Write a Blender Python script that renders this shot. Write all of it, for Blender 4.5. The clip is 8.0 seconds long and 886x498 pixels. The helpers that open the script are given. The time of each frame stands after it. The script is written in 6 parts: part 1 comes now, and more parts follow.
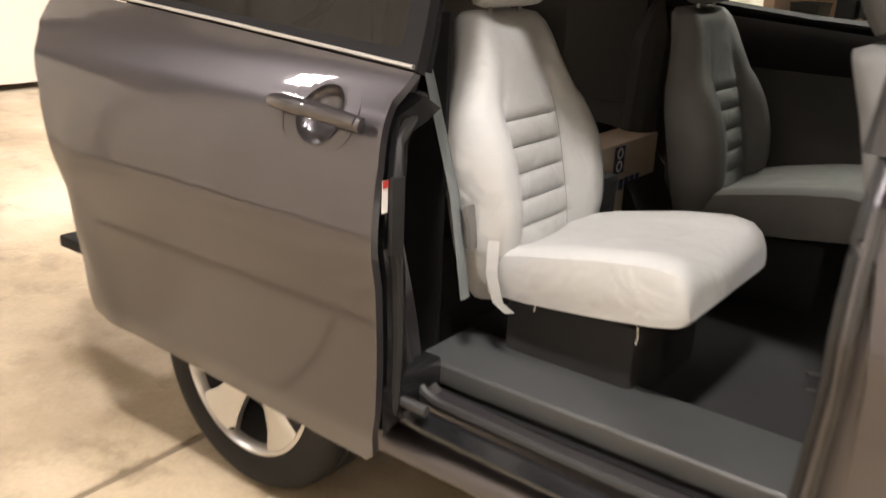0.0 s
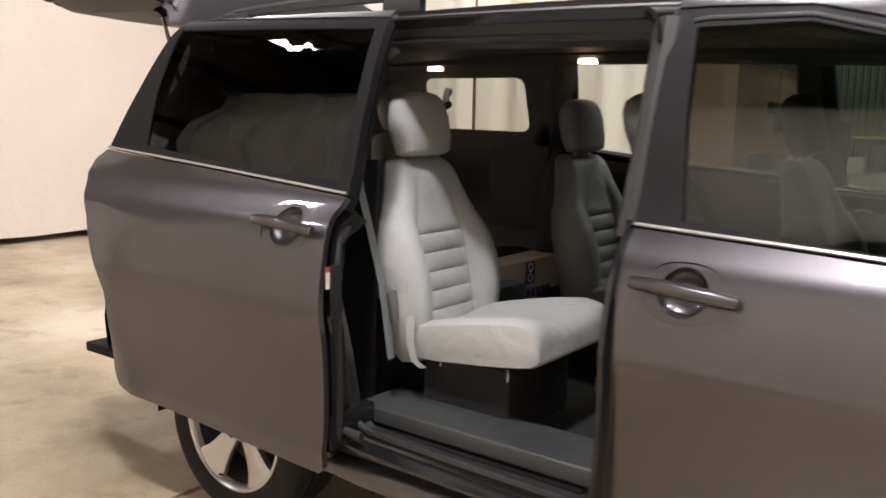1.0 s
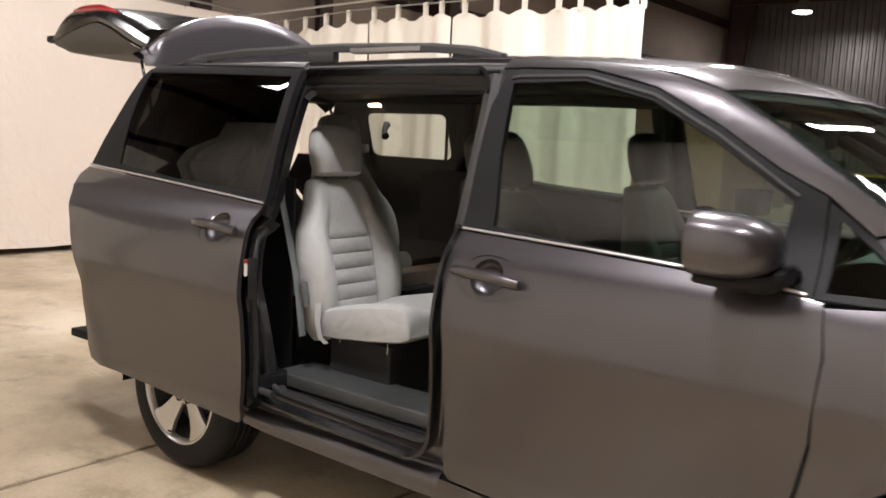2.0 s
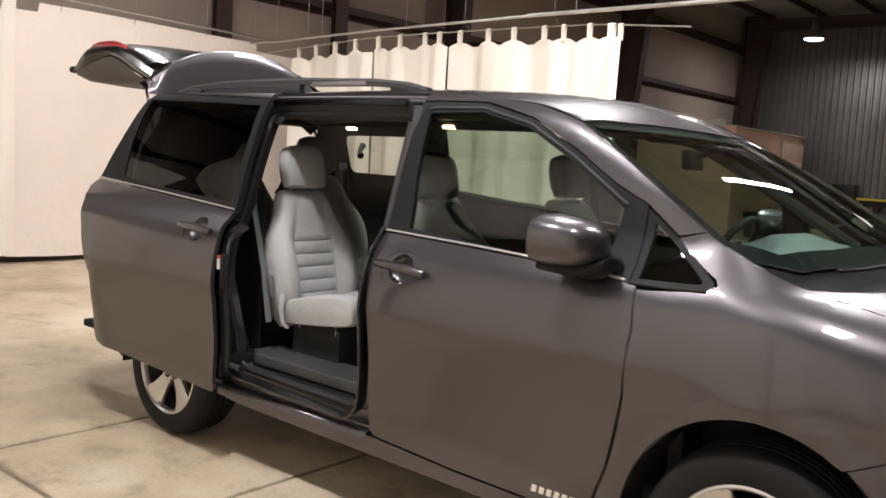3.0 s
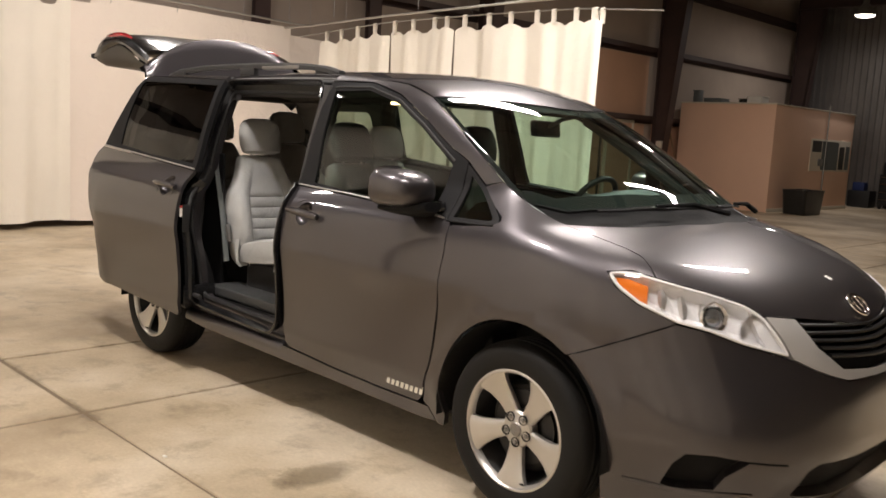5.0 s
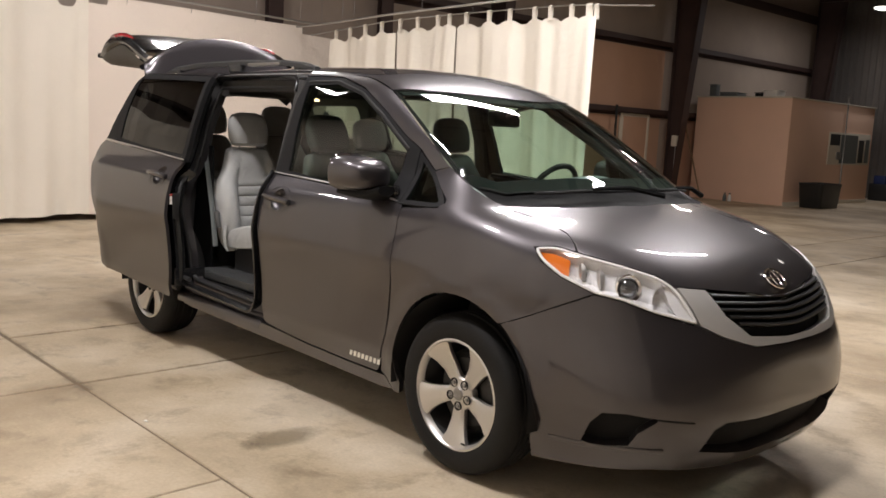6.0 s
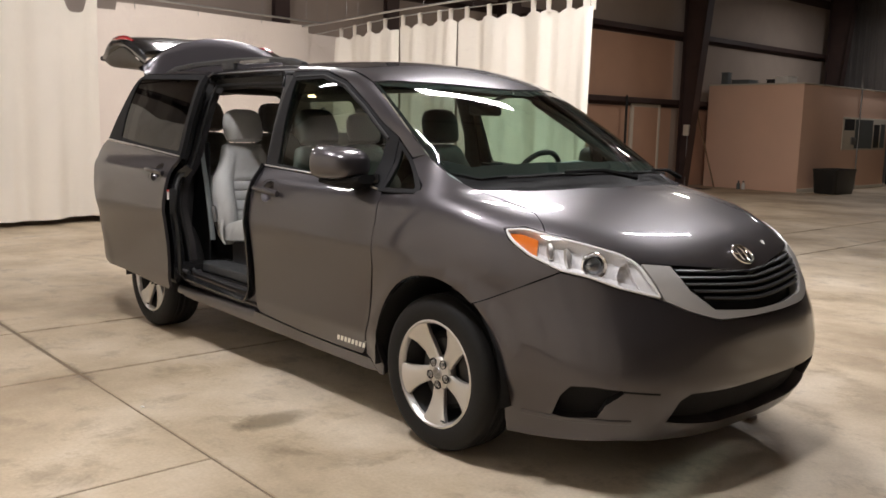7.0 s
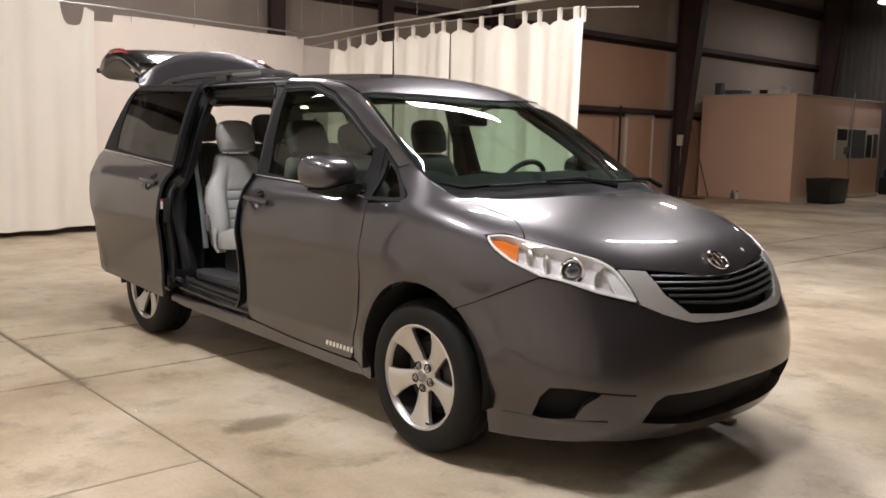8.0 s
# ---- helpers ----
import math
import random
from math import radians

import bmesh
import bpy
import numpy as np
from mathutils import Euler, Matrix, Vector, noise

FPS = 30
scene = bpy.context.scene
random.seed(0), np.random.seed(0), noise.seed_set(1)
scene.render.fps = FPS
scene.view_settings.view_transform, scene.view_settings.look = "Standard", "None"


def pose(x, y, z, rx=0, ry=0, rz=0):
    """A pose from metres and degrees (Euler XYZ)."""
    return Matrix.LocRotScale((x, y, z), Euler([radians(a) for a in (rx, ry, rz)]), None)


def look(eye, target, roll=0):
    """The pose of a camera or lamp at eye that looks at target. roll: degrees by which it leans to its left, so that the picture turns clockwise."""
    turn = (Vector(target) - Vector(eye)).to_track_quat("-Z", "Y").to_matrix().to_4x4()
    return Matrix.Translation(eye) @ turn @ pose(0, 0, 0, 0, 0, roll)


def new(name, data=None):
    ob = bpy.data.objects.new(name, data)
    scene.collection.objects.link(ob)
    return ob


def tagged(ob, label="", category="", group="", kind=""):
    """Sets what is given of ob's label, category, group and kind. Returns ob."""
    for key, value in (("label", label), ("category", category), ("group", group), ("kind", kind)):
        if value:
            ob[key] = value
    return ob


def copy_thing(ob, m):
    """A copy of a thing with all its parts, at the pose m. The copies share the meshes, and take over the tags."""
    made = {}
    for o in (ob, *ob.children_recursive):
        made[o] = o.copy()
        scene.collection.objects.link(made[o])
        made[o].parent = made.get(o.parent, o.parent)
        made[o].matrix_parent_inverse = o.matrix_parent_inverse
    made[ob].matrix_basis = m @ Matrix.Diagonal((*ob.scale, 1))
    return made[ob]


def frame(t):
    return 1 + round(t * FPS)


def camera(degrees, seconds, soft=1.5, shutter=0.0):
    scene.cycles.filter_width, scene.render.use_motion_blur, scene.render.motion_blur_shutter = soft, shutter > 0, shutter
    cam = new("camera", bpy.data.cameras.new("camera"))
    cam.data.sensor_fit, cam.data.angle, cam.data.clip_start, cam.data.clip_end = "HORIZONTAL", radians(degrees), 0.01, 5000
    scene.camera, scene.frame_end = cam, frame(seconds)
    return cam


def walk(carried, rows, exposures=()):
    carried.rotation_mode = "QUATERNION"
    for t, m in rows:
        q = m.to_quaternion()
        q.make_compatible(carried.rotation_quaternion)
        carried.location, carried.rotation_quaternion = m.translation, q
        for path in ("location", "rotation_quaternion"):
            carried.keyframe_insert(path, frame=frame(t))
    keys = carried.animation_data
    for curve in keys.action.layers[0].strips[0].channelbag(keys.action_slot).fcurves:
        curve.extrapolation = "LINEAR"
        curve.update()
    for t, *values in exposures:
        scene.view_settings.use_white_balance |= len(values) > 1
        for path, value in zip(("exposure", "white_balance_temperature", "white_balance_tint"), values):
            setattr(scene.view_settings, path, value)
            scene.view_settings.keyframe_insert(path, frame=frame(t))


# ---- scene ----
cam = camera(54.0, 8.0, soft=1.6, shutter=0.5)
PATH = [
    (0, (0.131, -2.301, 1.434), (-0.998, -0.786, 0.778), 2.6),
    (0.5, (0.454, -2.625, 1.421), (-0.713, -1.096, 0.872), 1.8),
    (1, (0.814, -2.857, 1.461), (-0.366, -1.274, 1.147), 1.5),
    (1.5, (1.225, -2.98, 1.473), (0.025, -1.413, 1.151), 2.5),
    (2, (1.623, -3.171, 1.483), (0.409, -1.601, 1.234), 2.7),
    (3.5, (2.684, -3.517, 1.505), (1.386, -2.009, 1.304), 3.3),
    (4, (2.987, -3.567, 1.517), (1.664, -2.08, 1.317), 3.1),
    (4.5, (3.344, -3.498, 1.502), (1.973, -2.06, 1.276), 3.7),
    (5, (3.624, -3.52, 1.492), (2.227, -2.112, 1.231), 3.3),
    (6.5, (4.251, -3.451, 1.459), (2.786, -2.117, 1.187), 2.4),
    (7, (4.327, -3.426, 1.441), (2.85, -2.106, 1.162), 1.4),
    (7.5, (4.37, -3.448, 1.434), (2.895, -2.124, 1.168), 1.0),
    (8, (4.452, -3.453, 1.44), (2.975, -2.128, 1.185), 1.3),
]
walk(cam, [(t, look(eye, target, roll)) for t, eye, target, roll in PATH],
     [(0, 0.95, 6700, 10), (0.5, 0.4, 6250, 10), (1, 0.36, 6200, 10), (1.5, 0.16, 6250, 10), (2, 0.25, 6250, 10), (3.5, 0.18, 6200, 10),
      (4, 0.14, 6300, 10), (4.5, 0.08, 6550, 10), (5, 0.02, 6750, 10), (6.5, -0.16, 6200, 10), (8, -0.03, 6200, 10)])

# ---------------------------------------------------------------- light
world = bpy.data.worlds.new("hall_dusk")
scene.world = world
world.use_nodes = True
world.node_tree.nodes["Background"].inputs["Color"].default_value = (0.9, 0.95, 1.0, 1)
world.node_tree.nodes["Background"].inputs["Strength"].default_value = 0.02

WARM = (1.0, 0.935, 0.915)
FIXTURES = [  # centre x, y, z, length, width, turn, watts
    (-5.6, -3.2, 5.0, 0.42, 0.42, 0, 50),
    (-0.1, -2.4, 5.0, 0.5, 0.3, 0, 165),
    (-0.85, 2.3, 5.0, 1.9, 0.22, 90, 265),
    (1.2, 4.2, 5.0, 2.4, 0.09, 90, 150),
    (-5.4, 1.4, 5.0, 1.0, 0.45, 0, 85),
    (2.2, -1.5, 5.0, 1.2, 0.3, 90, 95),
]


# ---------------------------------------------------------------- materials
def ramp_stops(node, stops):
    el = node.color_ramp.elements
    while len(el) < len(stops):
        el.new(0.5)
    for e, (p, c) in zip(el, stops):
        e.position, e.color = p, (*c, 1) if len(c) == 3 else c


def mat(name, base, rough=0.5, metal=0.0, vary=0.12, scale=6.0, fine=90.0, bump=0.0, bump_scale=200.0,
        coat=0.0, coat_rough=0.09, spec=0.5, emit=None, power=0.0, sheen=0.0, rough_vary=0.08, wrinkle=0.0):
    """A surface with colour varied at two scales and an optional fine relief."""
    m = bpy.data.materials.new(name)
    m.use_nodes = True
    nt = m.node_tree
    p = nt.nodes["Principled BSDF"]
    p.inputs["Metallic"].default_value = metal
    p.inputs["Specular IOR Level"].default_value = spec
    p.inputs["Coat Weight"].default_value = coat
    p.inputs["Coat Roughness"].default_value = coat_rough
    p.inputs["Coat IOR"].default_value = 1.5
    p.inputs["Sheen Weight"].default_value = sheen
    tc = nt.nodes.new("ShaderNodeTexCoord")
    big = nt.nodes.new("ShaderNodeTexNoise")
    big.inputs["Scale"].default_value, big.inputs["Detail"].default_value = scale, 5
    small = nt.nodes.new("ShaderNodeTexNoise")
    small.inputs["Scale"].default_value, small.inputs["Detail"].default_value = fine, 3
    nt.links.new(tc.outputs["Object"], big.inputs["Vector"])
    nt.links.new(tc.outputs["Object"], small.inputs["Vector"])
    mix = nt.nodes.new("ShaderNodeMath")
    mix.operation = "MULTIPLY_ADD"
    mix.inputs[1].default_value = 0.4
    nt.links.new(small.outputs["Fac"], mix.inputs[0])
    half = nt.nodes.new("ShaderNodeMath")
    half.operation = "MULTIPLY"
    half.inputs[1].default_value = 0.6
    nt.links.new(big.outputs["Fac"], half.inputs[0])
    nt.links.new(half.outputs[0], mix.inputs[2])
    r = nt.nodes.new("ShaderNodeValToRGB")
    lo = [max(0, c * (1 - vary)) for c in base]
    hi = [min(1, c * (1 + vary)) for c in base]
    ramp_stops(r, [(0.3, lo), (0.7, hi)])
    nt.links.new(mix.outputs[0], r.inputs["Fac"])
    nt.links.new(r.outputs["Color"], p.inputs["Base Color"])
    rr = nt.nodes.new("ShaderNodeMapRange")
    rr.inputs["From Min"].default_value, rr.inputs["From Max"].default_value = 0.3, 0.7
    rr.inputs["To Min"].default_value = max(0.01, rough - rough_vary)
    rr.inputs["To Max"].default_value = min(1, rough + rough_vary)
    nt.links.new(mix.outputs[0], rr.inputs["Value"])
    nt.links.new(rr.outputs["Result"], p.inputs["Roughness"])
    if bump:
        bn = nt.nodes.new("ShaderNodeTexNoise")
        bn.inputs["Scale"].default_value, bn.inputs["Detail"].default_value = bump_scale, 4
        nt.links.new(tc.outputs["Object"], bn.inputs["Vector"])
        b = nt.nodes.new("ShaderNodeBump")
        b.inputs["Strength"].default_value, b.inputs["Distance"].default_value = bump, 0.004
        nt.links.new(bn.outputs["Fac"], b.inputs["Height"])
        nt.links.new(b.outputs["Normal"], p.inputs["Normal"])
        if wrinkle:
            wn = nt.nodes.new("ShaderNodeTexNoise")
            wn.inputs["Scale"].default_value, wn.inputs["Detail"].default_value, wn.inputs["Distortion"].default_value = 8, 2, 0.8
            nt.links.new(tc.outputs["Object"], wn.inputs["Vector"])
            wb = nt.nodes.new("ShaderNodeBump")
            wb.inputs["Strength"].default_value, wb.inputs["Distance"].default_value = wrinkle, 0.03
            nt.links.new(wn.outputs["Fac"], wb.inputs["Height"])
            nt.links.new(wb.outputs["Normal"], b.inputs["Normal"])
    if emit:
        p.inputs["Emission Color"].default_value = (*emit, 1)
        p.inputs["Emission Strength"].default_value = power
    return m


def glass_mat(name, tint, rough=0.0, gloss=0.075):
    """Thin tinted pane: see-through, with a mirror gloss that grows at a slant."""
    m = bpy.data.materials.new(name)
    m.use_nodes = True
    nt = m.node_tree
    nt.nodes.remove(nt.nodes["Principled BSDF"])
    t = nt.nodes.new("ShaderNodeBsdfTransparent")
    t.inputs["Color"].default_value = (*tint, 1)
    g = nt.nodes.new("ShaderNodeBsdfGlossy")
    g.inputs["Roughness"].default_value = 0.015 + rough
    lw = nt.nodes.new("ShaderNodeLayerWeight")
    lw.inputs["Blend"].default_value = 0.5
    pw = nt.nodes.new("ShaderNodeMath")
    pw.operation = "POWER"
    pw.inputs[1].default_value = 4.6
    nt.links.new(lw.outputs["Facing"], pw.inputs[0])
    fr = nt.nodes.new("ShaderNodeMath")
    fr.operation = "MULTIPLY_ADD"
    fr.inputs[1].default_value, fr.inputs[2].default_value = 0.92, gloss
    nt.links.new(pw.outputs[0], fr.inputs[0])
    mx = nt.nodes.new("ShaderNodeMixShader")
    nt.links.new(fr.outputs[0], mx.inputs["Fac"])
    nt.links.new(t.outputs[0], mx.inputs[1])
    nt.links.new(g.outputs[0], mx.inputs[2])
    nt.links.new(mx.outputs[0], nt.nodes["Material Output"].inputs["Surface"])
    return m


def concrete_mat():
    m = bpy.data.materials.new("worn_concrete")
    m.use_nodes = True
    nt = m.node_tree
    p = nt.nodes["Principled BSDF"]
    tc = nt.nodes.new("ShaderNodeTexCoord")
    geo = nt.nodes.new("ShaderNodeNewGeometry")
    a = nt.nodes.new("ShaderNodeTexNoise")
    a.inputs["Scale"].default_value, a.inputs["Detail"].default_value, a.inputs["Roughness"].default_value = 0.55, 8, 0.62
    b = nt.nodes.new("ShaderNodeTexNoise")
    b.inputs["Scale"].default_value, b.inputs["Detail"].default_value, b.inputs["Roughness"].default_value = 3.2, 8, 0.7
    b.inputs["Distortion"].default_value = 0.25
    c = nt.nodes.new("ShaderNodeTexNoise")
    c.inputs["Scale"].default_value, c.inputs["Detail"].default_value = 60, 4
    for n in (a, b, c):
        nt.links.new(geo.outputs["Position"], n.inputs["Vector"])
    ra = nt.nodes.new("ShaderNodeValToRGB")
    ramp_stops(ra, [(0.37, (0.34, 0.265, 0.175)), (0.5, (0.515, 0.425, 0.30)), (0.61, (0.64, 0.555, 0.43))])
    rb = nt.nodes.new("ShaderNodeValToRGB")
    ramp_stops(rb, [(0.33, (0.62, 0.59, 0.55)), (0.47, (0.95, 0.94, 0.92)), (0.62, (1.0, 1.0, 1.0)), (0.75, (1.08, 1.08, 1.08))])
    rc = nt.nodes.new("ShaderNodeValToRGB")
    ramp_stops(rc, [(0.3, (0.92, 0.92, 0.92)), (0.7, (1.05, 1.05, 1.05))])
    nt.links.new(a.outputs["Fac"], ra.inputs["Fac"])
    nt.links.new(b.outputs["Fac"], rb.inputs["Fac"])
    nt.links.new(c.outputs["Fac"], rc.inputs["Fac"])
    # an oily patch and faint tyre scuffs of their own shape
    off = nt.nodes.new("ShaderNodeVectorMath")
    off.operation = "SUBTRACT"
    off.inputs[1].default_value = (0.74, -1.28, 0.0)
    nt.links.new(geo.outputs["Position"], off.inputs[0])
    sq = nt.nodes.new("ShaderNodeVectorMath")
    sq.operation = "MULTIPLY"
    sq.inputs[1].default_value = (9.0, 5.0, 1.0)
    nt.links.new(off.outputs[0], sq.inputs[0])
    ln = nt.nodes.new("ShaderNodeVectorMath")
    ln.operation = "LENGTH"
    nt.links.new(sq.outputs[0], ln.inputs[0])
    wob = nt.nodes.new("ShaderNodeMath")
    wob.operation = "MULTIPLY_ADD"
    wob.inputs[1].default_value = 1.6
    nt.links.new(b.outputs["Fac"], wob.inputs[0])
    nt.links.new(ln.outputs["Value"], wob.inputs[2])
    rd = nt.nodes.new("ShaderNodeValToRGB")
    ramp_stops(rd, [(0.70, (0.52, 0.50, 0.47)), (0.95, (1, 1, 1))])
    mr = nt.nodes.new("ShaderNodeMapRange")
    mr.inputs["From Min"].default_value, mr.inputs["From Max"].default_value = 0.0, 2.0
    nt.links.new(wob.outputs[0], mr.inputs["Value"])
    nt.links.new(mr.outputs["Result"], rd.inputs["Fac"])
    d = nt.nodes.new("ShaderNodeTexNoise")
    d.inputs["Scale"].default_value, d.inputs["Detail"].default_value, d.inputs["Roughness"].default_value = 1.7, 7, 0.75
    d.inputs["Distortion"].default_value = 0.4
    nt.links.new(geo.outputs["Position"], d.inputs["Vector"])
    re = nt.nodes.new("ShaderNodeValToRGB")
    ramp_stops(re, [(0.30, (0.74, 0.71, 0.66)), (0.42, (1, 1, 1)), (0.66, (1, 1, 1)), (0.74, (0.86, 0.85, 0.83))])
    nt.links.new(d.outputs["Fac"], re.inputs["Fac"])
    # grime that has crept out of the older joints
    xyz = nt.nodes.new("ShaderNodeSeparateXYZ")
    nt.links.new(geo.outputs["Position"], xyz.inputs[0])

    def beside(axis, at, width):
        off_ = nt.nodes.new("ShaderNodeMath")
        off_.operation = "SUBTRACT"
        off_.inputs[1].default_value = at
        nt.links.new(xyz.outputs[axis], off_.inputs[0])
        ab = nt.nodes.new("ShaderNodeMath")
        ab.operation = "ABSOLUTE"
        nt.links.new(off_.outputs[0], ab.inputs[0])
        wv = nt.nodes.new("ShaderNodeMath")
        wv.operation = "MULTIPLY_ADD"
        wv.inputs[1].default_value = 0.09
        nt.links.new(b.outputs["Fac"], wv.inputs[0])
        nt.links.new(ab.outputs[0], wv.inputs[2])
        mp = nt.nodes.new("ShaderNodeMapRange")
        mp.inputs["From Min"].default_value, mp.inputs["From Max"].default_value = 0.045, 0.045 + width
        mp.inputs["To Min"].default_value, mp.inputs["To Max"].default_value = 0.0, 1.0
        nt.links.new(wv.outputs[0], mp.inputs["Value"])
        return mp.outputs["Result"]
    west = nt.nodes.new("ShaderNodeMath")
    west.operation = "GREATER_THAN"
    west.inputs[1].default_value = -0.45
    nt.links.new(xyz.outputs["X"], west.inputs[0])
    long_ = nt.nodes.new("ShaderNodeMath")
    long_.operation = "MAXIMUM"
    nt.links.new(beside("Y", -1.76, 0.035), long_.inputs[0])
    nt.links.new(west.outputs[0], long_.inputs[1])
    cross = nt.nodes.new("ShaderNodeMath")
    cross.operation = "MINIMUM"
    nt.links.new(beside("X", -0.60, 0.025), cross.inputs[0])
    nt.links.new(beside("X", -1.81, 0.02), cross.inputs[1])
    grime = nt.nodes.new("ShaderNodeMath")
    grime.operation = "MINIMUM"
    nt.links.new(long_.outputs[0], grime.inputs[0])
    nt.links.new(cross.outputs[0], grime.inputs[1])
    rf = nt.nodes.new("ShaderNodeValToRGB")
    ramp_stops(rf, [(0.0, (0.60, 0.58, 0.55)), (1.0, (1, 1, 1))])
    nt.links.new(grime.outputs[0], rf.inputs["Fac"])
    col = ra.outputs["Color"]
    for r in (rb, rc, rd, re, rf):
        mx = nt.nodes.new("ShaderNodeMix")
        mx.data_type, mx.blend_type = "RGBA", "MULTIPLY"
        mx.inputs["Factor"].default_value = 1
        nt.links.new(col, mx.inputs["A"])
        nt.links.new(r.outputs["Color"], mx.inputs["B"])
        col = mx.outputs["Result"]
    nt.links.new(col, p.inputs["Base Color"])
    rr = nt.nodes.new("ShaderNodeMapRange")
    rr.inputs["From Min"].default_value, rr.inputs["From Max"].default_value = 0.35, 0.7
    rr.inputs["To Min"].default_value, rr.inputs["To Max"].default_value = 0.42, 0.68
    nt.links.new(b.outputs["Fac"], rr.inputs["Value"])
    nt.links.new(rr.outputs["Result"], p.inputs["Roughness"])
    bp = nt.nodes.new("ShaderNodeBump")
    bp.inputs["Strength"].default_value, bp.inputs["Distance"].default_value = 0.12, 0.003
    nt.links.new(c.outputs["Fac"], bp.inputs["Height"])
    nt.links.new(bp.outputs["Normal"], p.inputs["Normal"])
    return m


M_PAINT = mat("grey_metallic_paint", (0.080, 0.074, 0.079), 0.36, 0.75, vary=0.03, scale=2, fine=1800, spec=0.3, coat=1.0, coat_rough=0.035, rough_vary=0.02)
M_BLACK = mat("black_gloss_trim", (0.012, 0.012, 0.013), 0.18, vary=0.2, coat=0.3)
M_MATTE = mat("matt_black_plastic", (0.007, 0.007, 0.0075), 0.75, vary=0.3, spec=0.25, bump=0.2, bump_scale=300)
M_RUBBER = mat("black_rubber", (0.018, 0.018, 0.018), 0.6, vary=0.25, bump=0.15)
M_TYRE = mat("tyre_rubber", (0.010, 0.0097, 0.0095), 0.7, vary=0.35, spec=0.3, scale=9, bump=0.25, bump_scale=140)
M_FRAME = mat("satin_black_frame", (0.011, 0.011, 0.012), 0.6, vary=0.2, spec=0.2)
M_PLASTIC = mat("dark_grey_plastic", (0.036, 0.0355, 0.036), 0.5, vary=0.2, bump=0.2, bump_scale=500)
M_SILLTRIM = mat("grey_sill_plastic", (0.052, 0.054, 0.054), 0.42, vary=0.12, bump=0.25, bump_scale=420)
M_GATE = mat("brown_grey_gate_trim", (0.08, 0.073, 0.065), 0.6, vary=0.12, bump=0.25, bump_scale=400)
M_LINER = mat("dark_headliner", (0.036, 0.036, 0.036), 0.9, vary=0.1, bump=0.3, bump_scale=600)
M_CARPET = mat("charcoal_carpet", (0.018, 0.018, 0.019), 0.95, vary=0.35, fine=240, bump=0.6, bump_scale=500)
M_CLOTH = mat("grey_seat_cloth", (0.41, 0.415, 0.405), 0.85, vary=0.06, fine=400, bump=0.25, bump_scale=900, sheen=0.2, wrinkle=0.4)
# darker copy of the seat grey: cabin shade put into the colour
M_CLOTH2 = mat("grey_seat_shaded", (0.125, 0.125, 0.121), 0.55, vary=0.08, fine=300, bump=0.25, bump_scale=500, wrinkle=0.3)
M_SEAM = mat("dark_seam", (0.15, 0.148, 0.142), 0.9, vary=0.1)
M_CHROME = mat("chrome", (0.82, 0.81, 0.80), 0.10, 1.0, vary=0.03, rough_vary=0.03)
M_SILVER = mat("silver_paint", (0.62, 0.605, 0.58), 0.36, 0.8, vary=0.02, rough_vary=0.02)
M_SILVERTRIM = mat("silver_trim_paint", (0.56, 0.55, 0.53), 0.4, 0.2, vary=0.02, coat=0.5, rough_vary=0.02)
M_BALL = mat("projector_glass", (0.30, 0.32, 0.34), 0.06, 0.7, vary=0.1, coat=1.0)
M_STEEL = mat("dull_steel", (0.35, 0.34, 0.33), 0.42, 0.9, vary=0.15)
M_DARKMETAL = mat("dark_underbody", (0.010, 0.010, 0.010), 0.7, vary=0.3)
M_GLASS = glass_mat("clear_green_glass", (0.66, 0.80, 0.73))
M_DOORGLASS = glass_mat("green_door_glass", (0.54, 0.66, 0.57))
M_TINT = glass_mat("privacy_glass", (0.026, 0.028, 0.026), gloss=0.05)
M_DRL = mat("white_reflector", (0.93, 0.93, 0.94), 0.25, 0.0, vary=0.03)
M_BAR = mat("black_grille_bar", (0.009, 0.009, 0.0095), 0.4, vary=0.2, spec=0.4)
M_LENS = glass_mat("headlight_lens", (0.98, 0.98, 0.985))
M_AMBER = mat("amber_lens", (0.85, 0.22, 0.03), 0.15, vary=0.1, coat=1.0)
M_REDLENS = mat("red_lens", (0.45, 0.02, 0.03), 0.12, vary=0.1, coat=1.0)
M_REFLECT = mat("headlight_reflector", (0.93, 0.93, 0.95), 0.25, 0.08, vary=0.06, scale=30)
# seat leather again, darkened to paint in the shade on back-lit headrests
M_HEADREST = mat("shaded_headrest_leather", (0.05, 0.051, 0.05), 0.6, vary=0.1, bump=0.25, bump_scale=500)
M_DASH = mat("grey_dashboard", (0.13, 0.145, 0.145), 0.55, vary=0.1, bump=0.25, bump_scale=350)
M_WHITE = mat("white_print", (0.78, 0.76, 0.72), 0.5, vary=0.05)
M_CREAMLET = mat("cream_lettering", (0.72, 0.70, 0.62), 0.45, vary=0.05)
M_RED = mat("red_print", (0.5, 0.05, 0.04), 0.5)
M_BLUE = mat("blue_print", (0.02, 0.035, 0.12), 0.5)
M_CARDBOARD = mat("pale_cardboard", (0.55, 0.45, 0.37), 0.8, vary=0.12, fine=200, bump=0.15)
M_LAMPON = mat("warm_lamp", (1, 0.8, 0.6), 0.4, emit=(1.0, 0.62, 0.36), power=9.0)
M_CONCRETE = concrete_mat()
M_JOINT = mat("joint_filler", (0.20, 0.155, 0.105), 0.85, vary=0.3, fine=30)
